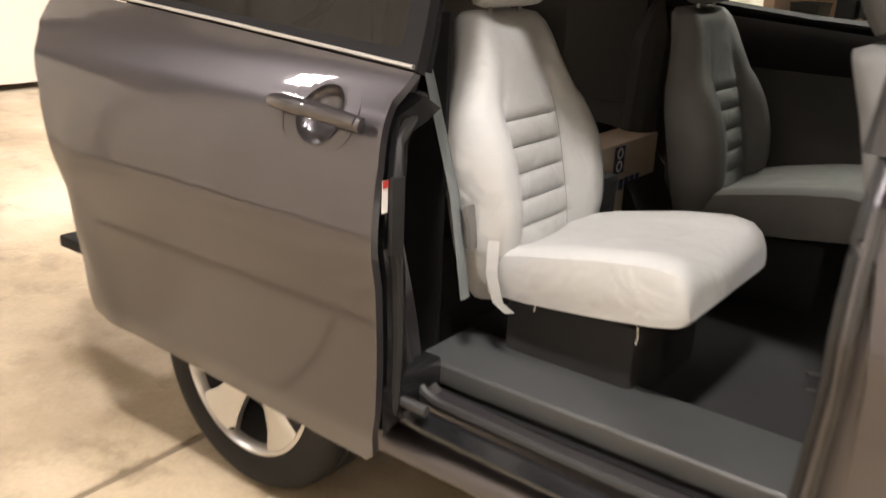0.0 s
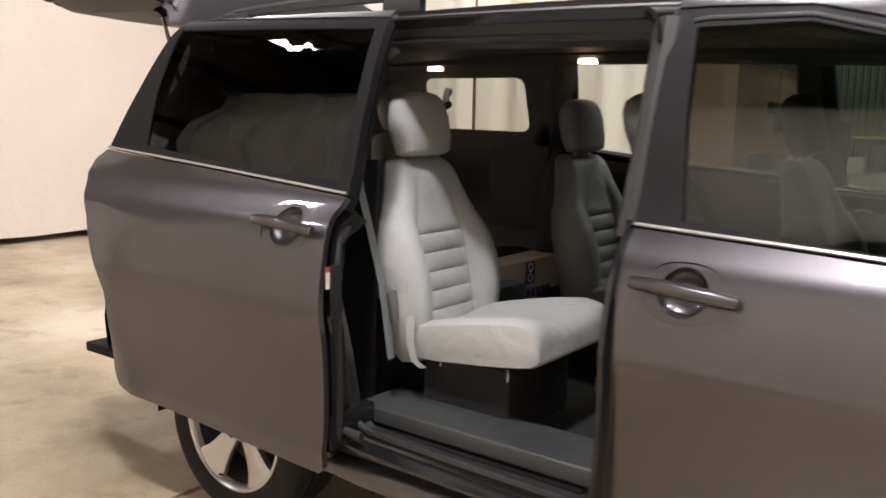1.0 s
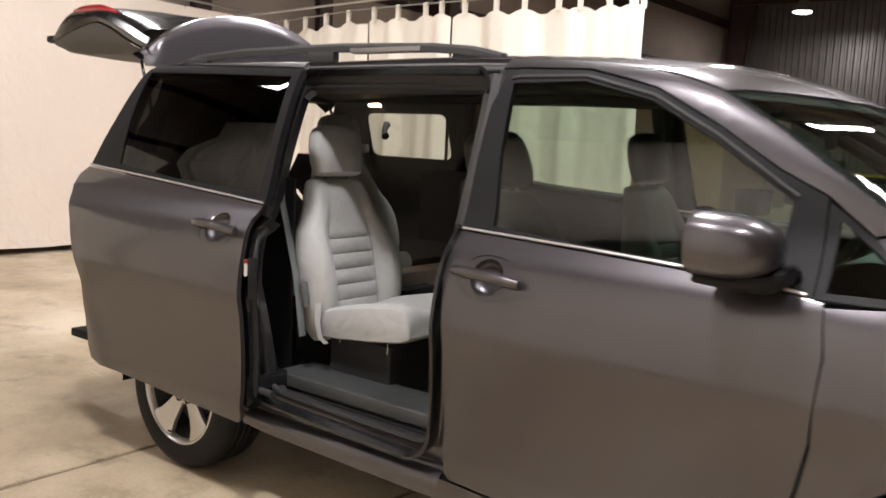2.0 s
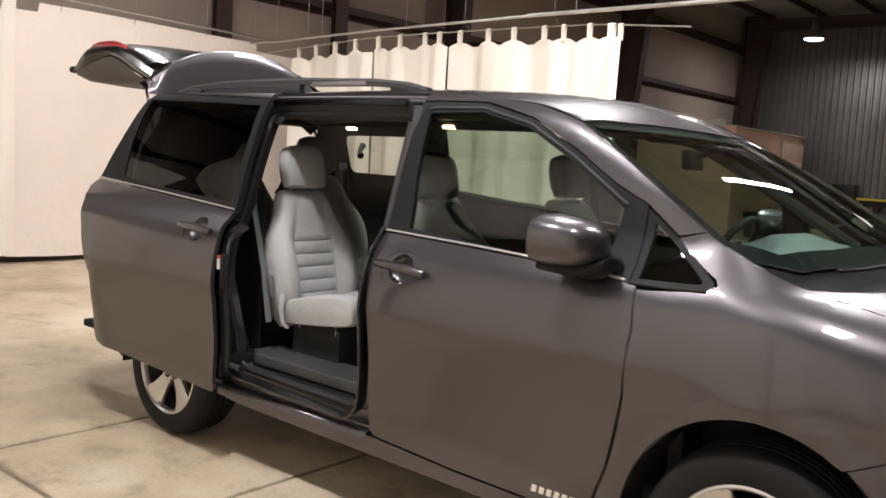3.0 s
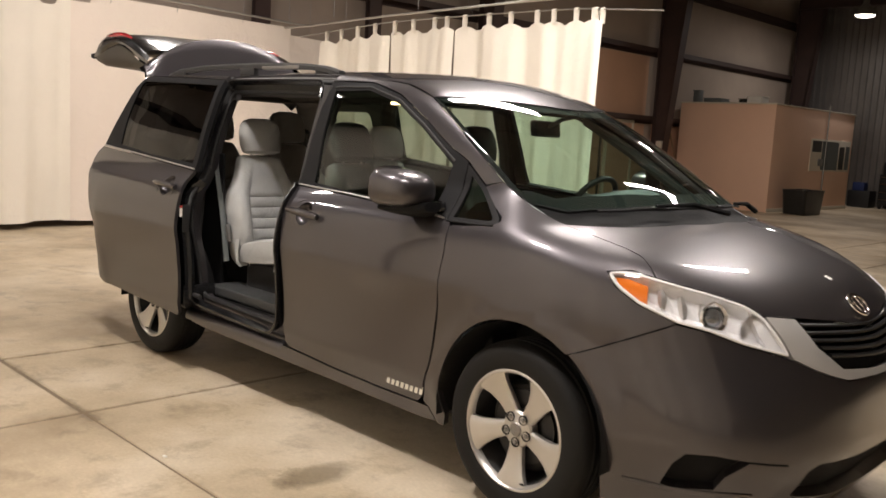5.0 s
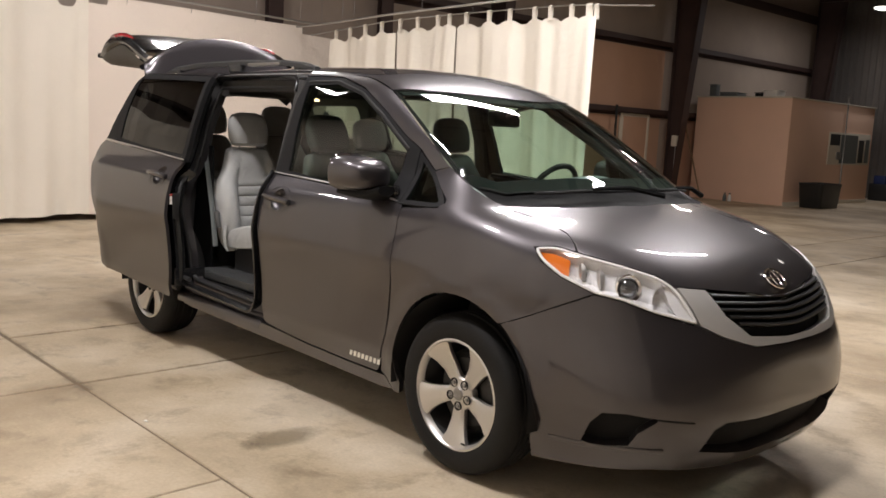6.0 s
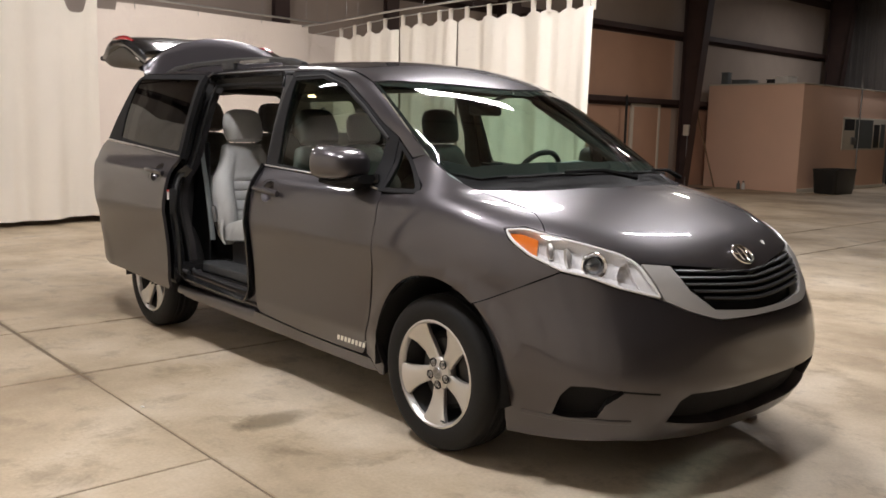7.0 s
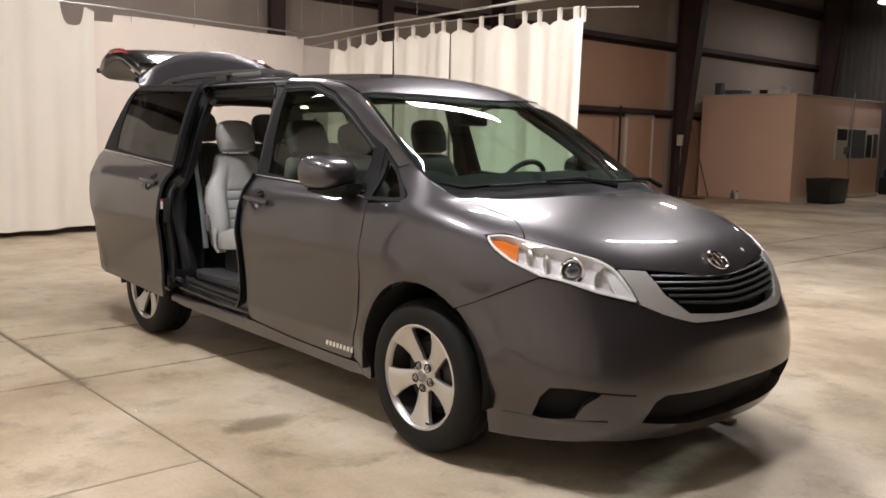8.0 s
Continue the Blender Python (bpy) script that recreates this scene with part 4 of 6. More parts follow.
def seat(van, name, x, y, z, back_deg, width=0.50, material=None, low=0.45, depth=0.52, pad=None):
    """A bucket seat: x, y, z is the rear foot of the cushion's top."""
    s = new(name)
    s.parent = van
    s.matrix_basis = pose(x, y, z)
    m = material or M_CLOTH
    hw = width / 2
    tip = Matrix.Rotation(radians(-7), 4, "Y")
    # cushion, lofted from the back to the front edge, with side bolsters and a blunt front
    rows = []
    for t, wd, top, bot in ((0.0, 0.86, -0.03, -0.10), (0.03, 0.94, -0.012, -0.118), (0.25, 1.0, 0.006, -0.124), (0.6, 1.03, 0.022, -0.126), (0.84, 1.03, 0.024, -0.124), (0.94, 1.01, 0.012, -0.120), (0.98, 0.98, -0.008, -0.112), (1.0, 0.95, -0.035, -0.100), (1.0, 0.90, -0.055, -0.09)):
        X = depth * t
        o = []
        for a, b in ((-1.0, 0.35), (-1.0, 0.72), (-0.965, 0.92), (-0.88, 1.0), (-0.72, 1.02), (-0.56, 0.93), (-0.3, 0.84), (0, 0.82), (0.3, 0.84), (0.56, 0.93), (0.72, 1.02), (0.88, 1.0), (0.965, 0.92), (1.0, 0.72), (1.0, 0.35), (0.985, 0.06), (0.90, 0.0), (0, 0.0), (-0.90, 0.0), (-0.985, 0.06)):
            o.append((X, a * hw * wd, bot + (top - bot) * b))
        rows.append(o)
    part("cushion", moved(loft(rows), tip), m, s)
    # backrest along a leaning axis: five sewn creases across the middle, winged bolsters beside it
    lean = Matrix.Rotation(radians(back_deg), 4, "Y")
    H = spline([-0.14, -0.08, 0.05, 0.20, 0.30, 0.37, 0.43, 0.49, 0.535, 0.55], [0.80, 0.99, 1.07, 1.08, 1.01, 0.84, 0.72, 0.64, 0.56, 0.42])
    T = spline([-0.14, -0.08, 0.05, 0.20, 0.33, 0.42, 0.49, 0.535, 0.55], [0.09, 0.115, 0.13, 0.128, 0.122, 0.112, 0.10, 0.075, 0.04])
    sew = [0.015 + 0.066 * k for k in range(5)]
    hs = sorted(set([-0.14, -0.11, -0.08, -0.04, 0.30, 0.33, 0.36, 0.39, 0.42, 0.45, 0.48, 0.51, 0.535, 0.545, 0.55] + [round(q + d, 4) for q in sew for d in (-0.033, -0.012, -0.004, 0.0, 0.004, 0.012)] + [round(sew[-1] + 0.033, 4)]))
    cols = ((-1, 0.35), (-0.99, 0.72), (-0.92, 0.95), (-0.78, 1.04), (-0.64, 1.0), (-0.55, 0.90), (-0.49, 0.84), (-0.44, 0.83), (-0.25, 0.83), (0, 0.83), (0.25, 0.83), (0.44, 0.83), (0.49, 0.84), (0.55, 0.90), (0.64, 1.0), (0.78, 1.04), (0.92, 0.95), (0.99, 0.72), (1, 0.35), (0.95, 0.08), (0.75, 0.0), (0, 0.0), (-0.75, 0.0), (-0.95, 0.08))
    rows = []
    for h in hs:
        wd, th = float(H(np.array(h))), float(T(np.array(h)))
        flat = min(1.0, max(0.0, (h - 0.34) / 0.14))
        near = min(abs(h - q) for q in sew)
        puff = 0.011 * min(1.0, near / 0.03) ** 0.5 - 0.008 if -0.04 <= h <= sew[-1] + 0.034 else 0.0
        o = []
        for a, b in cols:
            bb = b
            if b > 0.8 and abs(a) < 0.95:
                bb = b + (0.95 - b) * flat
                if abs(a) > 0.6:
                    bb += 0.30 * max(0.0, 1 - ((h - 0.13) / 0.2) ** 2)
            p = puff if abs(a) < 0.46 and b > 0.5 else 0.0
            if abs(abs(a) - 0.49) < 0.01 and b > 0.5:
                p = -0.004 * (1 - flat)
            o.append(tuple(lean @ Vector((-0.075 + th * bb + p, a * hw * wd, h))))
        rows.append(o)
    back = part("backrest", loft(rows), m, s, angle=80)
    for q in sew:
        pts = [tuple(lean @ Vector((-0.075 + float(T(np.array(q))) * 0.83 - 0.0078, a * hw * 0.45, q))) for a in np.linspace(-1, 1, 9)]
        part("crease", tube(pts, 0.0016, 6), M_SEAM, back)
    for sy in (-1, 1):
        pts = [tuple(lean @ Vector((-0.075 + float(T(np.array(h))) * 0.84 - 0.0042, sy * hw * 0.49 * float(H(np.array(h))), h))) for h in np.linspace(-0.03, 0.34, 10)]
        part("bolster_seam", tube(pts, 0.0014, 6), M_SEAM, back)
        pts = [tuple(tip @ Vector((depth * t, sy * hw * 0.58, dz))) for t, dz in ((0.1, -0.024), (0.4, 0.001), (0.7, 0.011), (0.84, 0.0125))]
        part("cushion_seam", tube(pts, 0.0016, 6), M_SEAM, s)
    # headrest close over the shoulders
    head = new("headrest")
    head.parent = s
    hr = []
    for h, wd, th in ((0.552, 0.105, 0.06), (0.562, 0.130, 0.09), (0.61, 0.141, 0.112), (0.68, 0.141, 0.116), (0.73, 0.130, 0.105), (0.758, 0.108, 0.08), (0.770, 0.07, 0.045)):
        o = []
        for k in range(20):
            a = 2 * math.pi * k / 20
            c_, s_ = math.cos(a), math.sin(a)
            o.append(tuple(lean @ Vector((0.005 + th / 2 * math.copysign(abs(c_) ** 0.75, c_), wd * math.copysign(abs(s_) ** 0.6, s_), h))))
        hr.append(o)
    part("pad", loft(hr), pad or m, head)
    for sy in (-1, 1):
        part("post", tube([tuple(lean @ Vector((-0.02, sy * 0.065, 0.5))), tuple(lean @ Vector((-0.005, sy * 0.065, 0.6)))], 0.006, 8), M_STEEL, head)
    part("seat_base", box((0.06, -hw * 0.78, low - z), (0.40, hw * 0.78, -0.10), 0.02), M_CARPET, s)
    return s


def build_van():
    van = thing("minivan", "dark grey metallic minivan with open sliding door and raised tailgate", "car")

    # ---- skin of the nose
    hl = [(1.842, -0.872, 1.031), (1.915, -0.824, 1.041), (1.995, -0.790, 1.022), (2.144, -0.702, 0.990), (2.25, -0.618, 0.956), (2.308, -0.586, 0.921),
          (2.375, -0.568, 0.840), (2.410, -0.555, 0.787), (2.290, -0.680, 0.822), (2.19, -0.753, 0.858), (2.10, -0.808, 0.876), (1.975, -0.860, 0.928), (1.888, -0.878, 0.980)]
    hood = both([(1.56, -0.765, 1.17), (1.70, -0.752, 1.138), (1.83, -0.741, 1.110), (1.905, -0.748, 1.087), (1.962, -0.771, 1.054), (1.998, -0.790, 1.022), (2.144, -0.702, 0.990),
                 (2.25, -0.618, 0.956), (2.308, -0.586, 0.921), (2.379, -0.444, 0.911), (2.436, -0.239, 0.891), (2.472, -0.06, 0.862), (2.476, 0.0, 0.858)])
    rear_edge = [(1.84, 0.0, 1.19), (1.81, -0.3, 1.185), (1.72, -0.58, 1.175)]
    hood = hood + [(x, -y, z) for x, y, z in reversed(rear_edge)] + rear_edge[1:]
    panel("hood", inset(core(hood), GAP), from_core, M_PAINT, van, cell=0.04, unit=0.9)
    silver_out = [(2.410, -0.553, 0.782), (2.471, -0.482, 0.746), (2.513, -0.402, 0.720), (2.537, -0.334, 0.704), (2.560, -0.111, 0.697), (2.562, 0.0, 0.697)]
    low_edge = [(1.885, -0.86, 0.175), (2.111, -0.803, 0.195), (2.339, -0.679, 0.222), (2.455, -0.491, 0.222), (2.482, -0.20, 0.205), (2.485, 0.0, 0.202)]
    arch_f = [(x, -0.95, z) for x, z in arc(AXLE_F, 0.362, 0.425, -12, 55, 8)]
    seam = [(1.775, -0.961, 0.720), (1.950, -0.890, 0.799), (2.10, -0.808, 0.873)]
    head_low = [(2.19, -0.753, 0.858), (2.290, -0.680, 0.822)]
    upper = seam + head_low + silver_out
    bump_half = [(1.885, -0.86, 0.175)] + arch_f + upper
    bumper = bump_half + [(x, -y, z) for x, y, z in reversed(bump_half[:-1])] + [(x, -y, z) for x, y, z in low_edge[1:-1]] + [(x, y, z) for x, y, z in reversed(low_edge[1:])]
    grille_low = [(2.463, -0.568, 0.312), (2.505, -0.545, 0.405), (2.525, -0.50, 0.432), (2.571, -0.274, 0.424), (2.579, 0.0, 0.422)]
    grille_low2 = [(2.53, -0.30, 0.268), (2.535, 0.0, 0.258)]
    gl = both(grille_low) + [(x, -y, z) for x, y, z in grille_low2[:1]] + [grille_low2[1], grille_low2[0]]
    fog = [(2.121, -0.847, 0.310), (2.160, -0.850, 0.400), (2.205, -0.842, 0.447), (2.285, -0.801, 0.455), (2.385, -0.725, 0.447), (2.318, -0.766, 0.381), (2.285, -0.771, 0.323), (2.169, -0.826, 0.304)]
    fog_m = [(x, -y, z) for x, y, z in reversed(fog)]
    bump = panel("front_bumper", inset(core(bumper), GAP), from_core, M_PAINT, van, cell=0.04, unit=0.9,
                 holes=[core(gl), core(fog), core(fog_m)], flange=0.05)
    panel("lower_grille", core(gl), from_core, M_MATTE, bump, cell=0.05, unit=0.9, offset=-0.05, flange=0)
    for sg, fg in ((1, fog), (-1, fog_m)):
        panel("fog_recess", core(fg), from_core, M_MATTE, bump, cell=0.04, unit=0.9, offset=-0.045, flange=0)
        strip("bumper_crease", core([(1.99, sg * -0.885, 0.292), (2.125, sg * -0.845, 0.294), (2.284, sg * -0.769, 0.306), (2.384, sg * -0.685, 0.312)]), from_core, 0.020, 0.006, M_PAINT, bump)
        strip("fog_groove", core([(2.375, sg * -0.734, 0.445), (2.42, sg * -0.685, 0.441), (2.468, sg * -0.626, 0.437)]), from_core, 0.007, 0.0015, M_MATTE, bump)
    # silver surround of the grille
    gr = [(2.320, -0.573, 0.914), (2.363, -0.505, 0.905), (2.448, -0.454, 0.816), (2.516, -0.367, 0.735), (2.551, -0.110, 0.718), (2.553, 0.0, 0.718)]
    gr_hole = both([(2.366, -0.470, 0.908), (2.448, -0.440, 0.818), (2.512, -0.350, 0.742), (2.549, -0.110, 0.722), (2.551, 0.0, 0.722)])
    gr_hole = gr_hole + [(2.40, 0.37, 0.900), (2.432, 0.24, 0.884), (2.468, 0.06, 0.858), (2.472, 0.0, 0.853), (2.468, -0.06, 0.858), (2.432, -0.24, 0.884), (2.40, -0.37, 0.900)]
    sur_half = [(2.312, -0.580, 0.917), (2.375, -0.565, 0.838)] + silver_out
    sur = both(sur_half) + [(2.386, 0.43, 0.906), (2.434, 0.24, 0.888), (2.471, 0.06, 0.861), (2.474, 0.0, 0.857), (2.471, -0.06, 0.861), (2.434, -0.24, 0.888), (2.386, -0.43, 0.906)]
    g = panel("grille_surround", inset(core(sur), 0.002), from_core, M_SILVERTRIM, van, cell=0.03, unit=0.9, holes=[core(gr_hole)], offset=0.004, flange=0.05, label="silver grille surround")
    panel("grille_back", core(gr_hole), from_core, M_DARKMETAL, g, cell=0.05, unit=0.9, offset=-0.06, flange=0)
    # bowed bars
    for k in range(5):
        t = (k - 0.45) / 4.2
        zc = 0.853 + (0.727 - 0.853) * t
        ze = 0.893 + (0.752 - 0.893) * t
        ye = 0.470 - 0.14 * max(0.0, t) ** 1.5
        pts = []
        for a in np.linspace(-1, 1, 15):
            pts.append((2.46 - 0.04 * a * a, a * ye, zc + (ze - zc) * (0.35 * a * a + 0.65 * abs(a) ** 1.2)))
        rows = []
        p = skin_path(core(pts), from_core, -0.014, 0.5)
        nn = normal_at(p)
        for q, nrm in zip(p, nn):
            q, nrm = Vector(q), Vector(nrm)
            up = Vector((0, 0, 1)) - nrm * nrm.z
            rows.append([tuple(q + nrm * a + up.normalized() * b) for a, b in ((0.014, -0.0095), (0.017, -0.004), (0.012, 0.006), (-0.004, 0.0105), (-0.03, 0.008), (-0.03, -0.004))])
        part("grille_bar", loft(rows), M_BAR, g)
    # round emblem: three interlaced ovals without lettering
    pe = from_core(core([(2.425, 0.0, 0.925)]))
    ne = normal_at(pe)[0]
    mt = Matrix.Translation(Vector(pe[0]) + Vector(ne) * 0.010) @ Vector(ne).to_track_quat("Z", "Y").to_matrix().to_4x4()
    ov = lambda a, b, cy=0.0: [(a * math.cos(t), b * math.sin(t) + cy, 0) for t in np.linspace(0, 2 * math.pi, 33)[:-1]]
    bm = join(tube(ov(0.066, 0.047), 0.0065, 8, True), tube(ov(0.022, 0.043), 0.0048, 8, True), tube(ov(0.055, 0.019, 0.021), 0.0048, 8, True))
    part("emblem", moved(bm, mt), M_CHROME, van, "chrome oval emblem")

    # ---- headlights, left and right
    hlc = soften(core(hl), 0.05)
    for mir in (False, True):
        bowl = panel("headlight", inset(core(hl), 0.028), from_core, M_REFLECT, van, cell=0.03, unit=0.9, offset=-0.040, flange=0, mirror=mir, label="clear headlight with an amber corner")
        rows = []
        for d, off in ((0.002, -0.002), (0.008, -0.018), (0.018, -0.03), (0.030, -0.041)):
            q = from_core(resample(inset(hlc, d), 60))
            q = (q + normal_at(q) * off) * np.array([1, -1 if mir else 1, 1])
            rows.append([tuple(v) for v in q])
        part("reflector_wall", loft(rows, cap=False), M_REFLECT, bowl)
        lens = panel("lens", inset(hlc, 0.001), from_core, M_LENS, bowl, cell=0.03, unit=0.9, offset=0.001, flange=0.05, mirror=mir)
        lens.visible_shadow = False
        amber = [(1.868, -0.868, 1.018), (1.923, -0.843, 1.016), (1.988, -0.822, 0.997), (2.0, -0.845, 0.925), (1.929, -0.869, 0.958)]
        panel("turn_signal", core(amber), from_core, M_AMBER, bowl, cell=0.03, unit=0.9, offset=-0.012, flange=0.02, mirror=mir)
        inner = [(2.262, -0.612, 0.945), (2.304, -0.587, 0.918), (2.371, -0.572, 0.842), (2.400, -0.562, 0.797), (2.350, -0.615, 0.812), (2.318, -0.630, 0.862)]
        panel("inner_reflector", core(inner), from_core, M_DRL, bowl, cell=0.03, unit=0.9, offset=-0.012, flange=0.03, mirror=mir)
        sg = -1 if mir else 1
        p = from_core(core([(2.195, -0.725, 0.915)]))
        nrm = Vector((0.88, -0.45, 0.12)).normalized()
        c0 = Vector(p[0]) - Vector(normal_at(p)[0]) * 0.028
        mt = Matrix.Translation(c0) @ nrm.to_track_quat("Z", "Y").to_matrix().to_4x4()
        fl = Matrix.Diagonal((1, sg, 1, 1))
        part("projector", moved(moved(lathe([(0.056, 0.010), (0.052, 0.016), (0.042, 0.010), (0.036, -0.02)], 28, "z"), mt), fl), M_CHROME, bowl)
        part("projector_lens", moved(moved(lathe([(0.037, 0.0), (0.033, 0.010), (0.023, 0.017), (0.011, 0.021), (0.0, 0.022)], 28, "z"), mt), fl), M_BALL, bowl)
        for q0, q1, off in (((2.03, -0.80, 1.0), (2.045, -0.815, 0.925), -0.03), ((2.09, -0.765, 0.985), (2.115, -0.785, 0.895), -0.036), ((2.15, -0.715, 0.965), (2.17, -0.745, 0.885), -0.042)):
            fc = skin_path(core([q0, q1]), from_core, off, 0.02)
            part("facet", moved(tube(fc, [0.006 + 0.012 * math.sin(math.pi * (i + 0.5) / len(fc)) for i in range(len(fc))], 6), fl), M_SILVER, bowl)
        p2 = from_core(core([(2.305, -0.64, 0.885)]))
        c2 = Vector(p2[0]) - Vector(normal_at(p2)[0]) * 0.04
        mt2 = Matrix.Translation(c2) @ Vector((0.9, -0.4, 0.2)).to_track_quat("Z", "Y").to_matrix().to_4x4()
        part("high_beam", moved(moved(lathe([(0.055, 0.02), (0.045, 0.0), (0.025, -0.02), (0.0, -0.025)], 24, "z"), mt2), fl), M_CHROME, bowl)
        for a, b in (((2.05, -0.79, 0.995), (2.10, -0.80, 0.890)),):
            q = skin_path(core([a, b]), from_core, -0.05, 0.02)
            part("reflector_rib", moved(tube(q, 0.012, 8), fl), M_DRL, bowl)
        rim_p = skin_path(inset(hlc, 0.007) + inset(hlc, 0.007)[:1], from_core, -0.002, 0.03)
        part("lamp_rim", moved(tube(rim_p, 0.0065, 6), fl), M_DRL, bowl)

    # ---- fenders
    fender = [(1.155, -0.797, 1.285), (1.238, -0.779, 1.312), (1.387, -0.791, 1.238), (1.42, -0.795, 1.222), (1.56, -0.765, 1.17), (1.70, -0.752, 1.138), (1.83, -0.741, 1.110), (1.905, -0.748, 1.087),
              (1.962, -0.771, 1.054), (1.992, -0.792, 1.024), (1.915, -0.824, 1.041), (1.842, -0.872, 1.031), (1.888, -0.878, 0.980), (1.975, -0.860, 0.928), (2.10, -0.808, 0.876),
              (1.950, -0.890, 0.799), (1.775, -0.961, 0.720)]
    fender += [(x, -0.97, z) for x, z in arc(AXLE_F, 0.362, 0.425, 56, 190, 16)]
    fender += [(1.085, -0.92, 0.235), (1.045, -0.92, 0.235), (1.0, -0.93, 0.305), (0.967, -0.935, 0.325), (1.034, -0.96, 0.52), (1.0885, -0.98, 0.78), (1.1005, -0.97, 1.0), (1.079, -0.93, 1.122),
               (1.30, -0.895, 1.134), (1.330, -0.88, 1.150), (1.322, -0.87, 1.170)]
    for mir in (False, True):
        panel("front_fender", inset(core(fender), GAP * 0.8), from_core, M_PAINT, van, cell=0.04, unit=0.9, mirror=mir, flange=0.03)

    # ---- screen pillars with the roof edge over the front door
    low_p = from_side([(1.152, 1.292), (1.03, 1.385), (0.9, 1.447), (0.72, 1.557), (0.5, 1.669), (0.25, 1.730), (0.0, 1.737), (-0.086, 1.735)])
    up_p = [(-0.086, -0.625, 1.785), (0.2, -0.640, 1.765), (0.5, -0.662, 1.718), (0.70, -0.690, 1.658), (0.876, -0.727, 1.556), (1.085, -0.762, 1.416), (1.238, -0.779, 1.312)]
    pil = [tuple(p) for p in low_p] + up_p
    for mir in (False, True):
        panel("screen_pillar", inset(ring(pil), 0.0015), from_ring, M_PAINT, van, cell=0.03, mirror=mir, flange=0.03)

    # ---- roof, headliner, screen
    roof = [(-0.086, -0.622), (0.2, -0.637), (0.5, -0.659), (0.698, -0.690), (0.748, -0.62), (0.812, -0.52), (0.874, -0.40), (0.942, -0.25), (0.985, -0.11), (0.997, 0.0), (0.985, 0.11), (0.942, 0.25), (0.874, 0.40), (0.812, 0.52), (0.748, 0.62), (0.698, 0.690), (0.5, 0.659), (0.2, 0.637), (-0.086, 0.622),
            (-1.2, 0.61), (-2.2, 0.56), (-2.26, 0.3), (-2.28, 0.0), (-2.26, -0.3), (-2.2, -0.56), (-1.2, -0.61)]
    panel("roof", inset(roof, 0.002), from_top, M_PAINT, van, cell=0.06, flange=0.03)
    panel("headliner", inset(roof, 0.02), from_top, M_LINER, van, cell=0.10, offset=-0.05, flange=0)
    ws = [(0.702, -0.688), (0.876, -0.7265), (1.085, -0.7615), (1.265, -0.782), (1.40, -0.789), (1.52, -0.70), (1.62, -0.5), (1.70, -0.25), (1.725, 0.0)]
    ws = ws + [(x, -y) for x, y in reversed(ws[:-1])] + [(0.749, 0.62), (0.813, 0.52), (0.875, 0.40), (0.943, 0.25), (0.986, 0.11), (0.998, 0.0), (0.986, -0.11), (0.943, -0.25), (0.875, -0.40), (0.813, -0.52), (0.749, -0.62)]
    w = panel("windscreen", inset(ws, 0.006), from_top, M_GLASS, van, cell=0.06, offset=-0.004, flange=0, label="clear windscreen with a black border")
    panel("screen_border", inset(ws, 0.001), from_top, M_MATTE, w, cell=0.04, offset=-0.0065, flange=0.0, holes=[inset(ws, 0.014)])
    for edge, into in (([(1.40, -0.780), (1.52, -0.70), (1.62, -0.5), (1.70, -0.25), (1.725, 0.0)], -0.075), ([(0.712, -0.68), (0.749, -0.62), (0.813, -0.52), (0.875, -0.40), (0.943, -0.25), (0.986, -0.11), (0.998, 0.0)], 0.055)):
        run = edge + [(x, -y) for x, y in reversed(edge[:-1])]
        band = [(x - math.copysign(0.008, -into), y) for x, y in run] + [(x + into, y * 0.985) for x, y in reversed(run)]
        panel("screen_border", band, from_top, M_MATTE, w, cell=0.04, offset=-0.0085, flange=0.0)
    cowl = [(1.36, -0.787), (1.47, -0.70), (1.57, -0.5), (1.65, -0.25), (1.675, 0.0), (1.65, 0.25), (1.57, 0.5), (1.47, 0.70), (1.36, 0.787), (1.56, 0.762), (1.72, 0.58), (1.81, 0.3), (1.84, 0.0), (1.81, -0.3), (1.72, -0.58), (1.56, -0.762)]
    panel("cowl", inset(cowl, 0.001), from_top, M_MATTE, van, cell=0.04, offset=-0.016, flange=0)
    for sg, y0, y1 in ((1, -0.60, 0.02), (-1, 0.12, 0.66)):
        wp = new("wiper")
        wp.parent = van
        line = [(float(np.interp(abs(y), [0, 0.25, 0.5, 0.7], [1.745, 1.717, 1.642, 1.54])), y) for y in np.linspace(y0, y1, 8)]
        q = from_top(line)
        nq = normal_at(q)
        part("blade", tube(q + nq * 0.005, 0.006, 6), M_RUBBER, wp)
        part("arm", tube([tuple(q[7] + nq[7] * 0.0 + np.array([0.10, 0.0, -0.01])), tuple(q[5] + nq[5] * 0.025 + np.array([0.03, 0, 0])), tuple(q[3] + nq[3] * 0.018)], [0.013, 0.011, 0.007], 6), M_MATTE, wp)

    # ---- front doors
    for mir in (False, True):
        d = panel("front_door", inset(FRONT_DOOR, GAP * 0.8), from_side, M_PAINT, van, cell=0.04, mirror=mir, flange=0.03, holes=[handle_hole(-0.035, 0.215, 1.066, 1.052)])
        panel("window_frame", inset(FRONT_FRAME, 0.001), from_side, M_FRAME, d, cell=0.04, mirror=mir, holes=[FRONT_GLASS], offset=-0.002, flange=0.025)
        panel("window", inset(FRONT_GLASS, -0.002), from_side, M_DOORGLASS, d, cell=0.06, mirror=mir, offset=-0.010, flange=0)
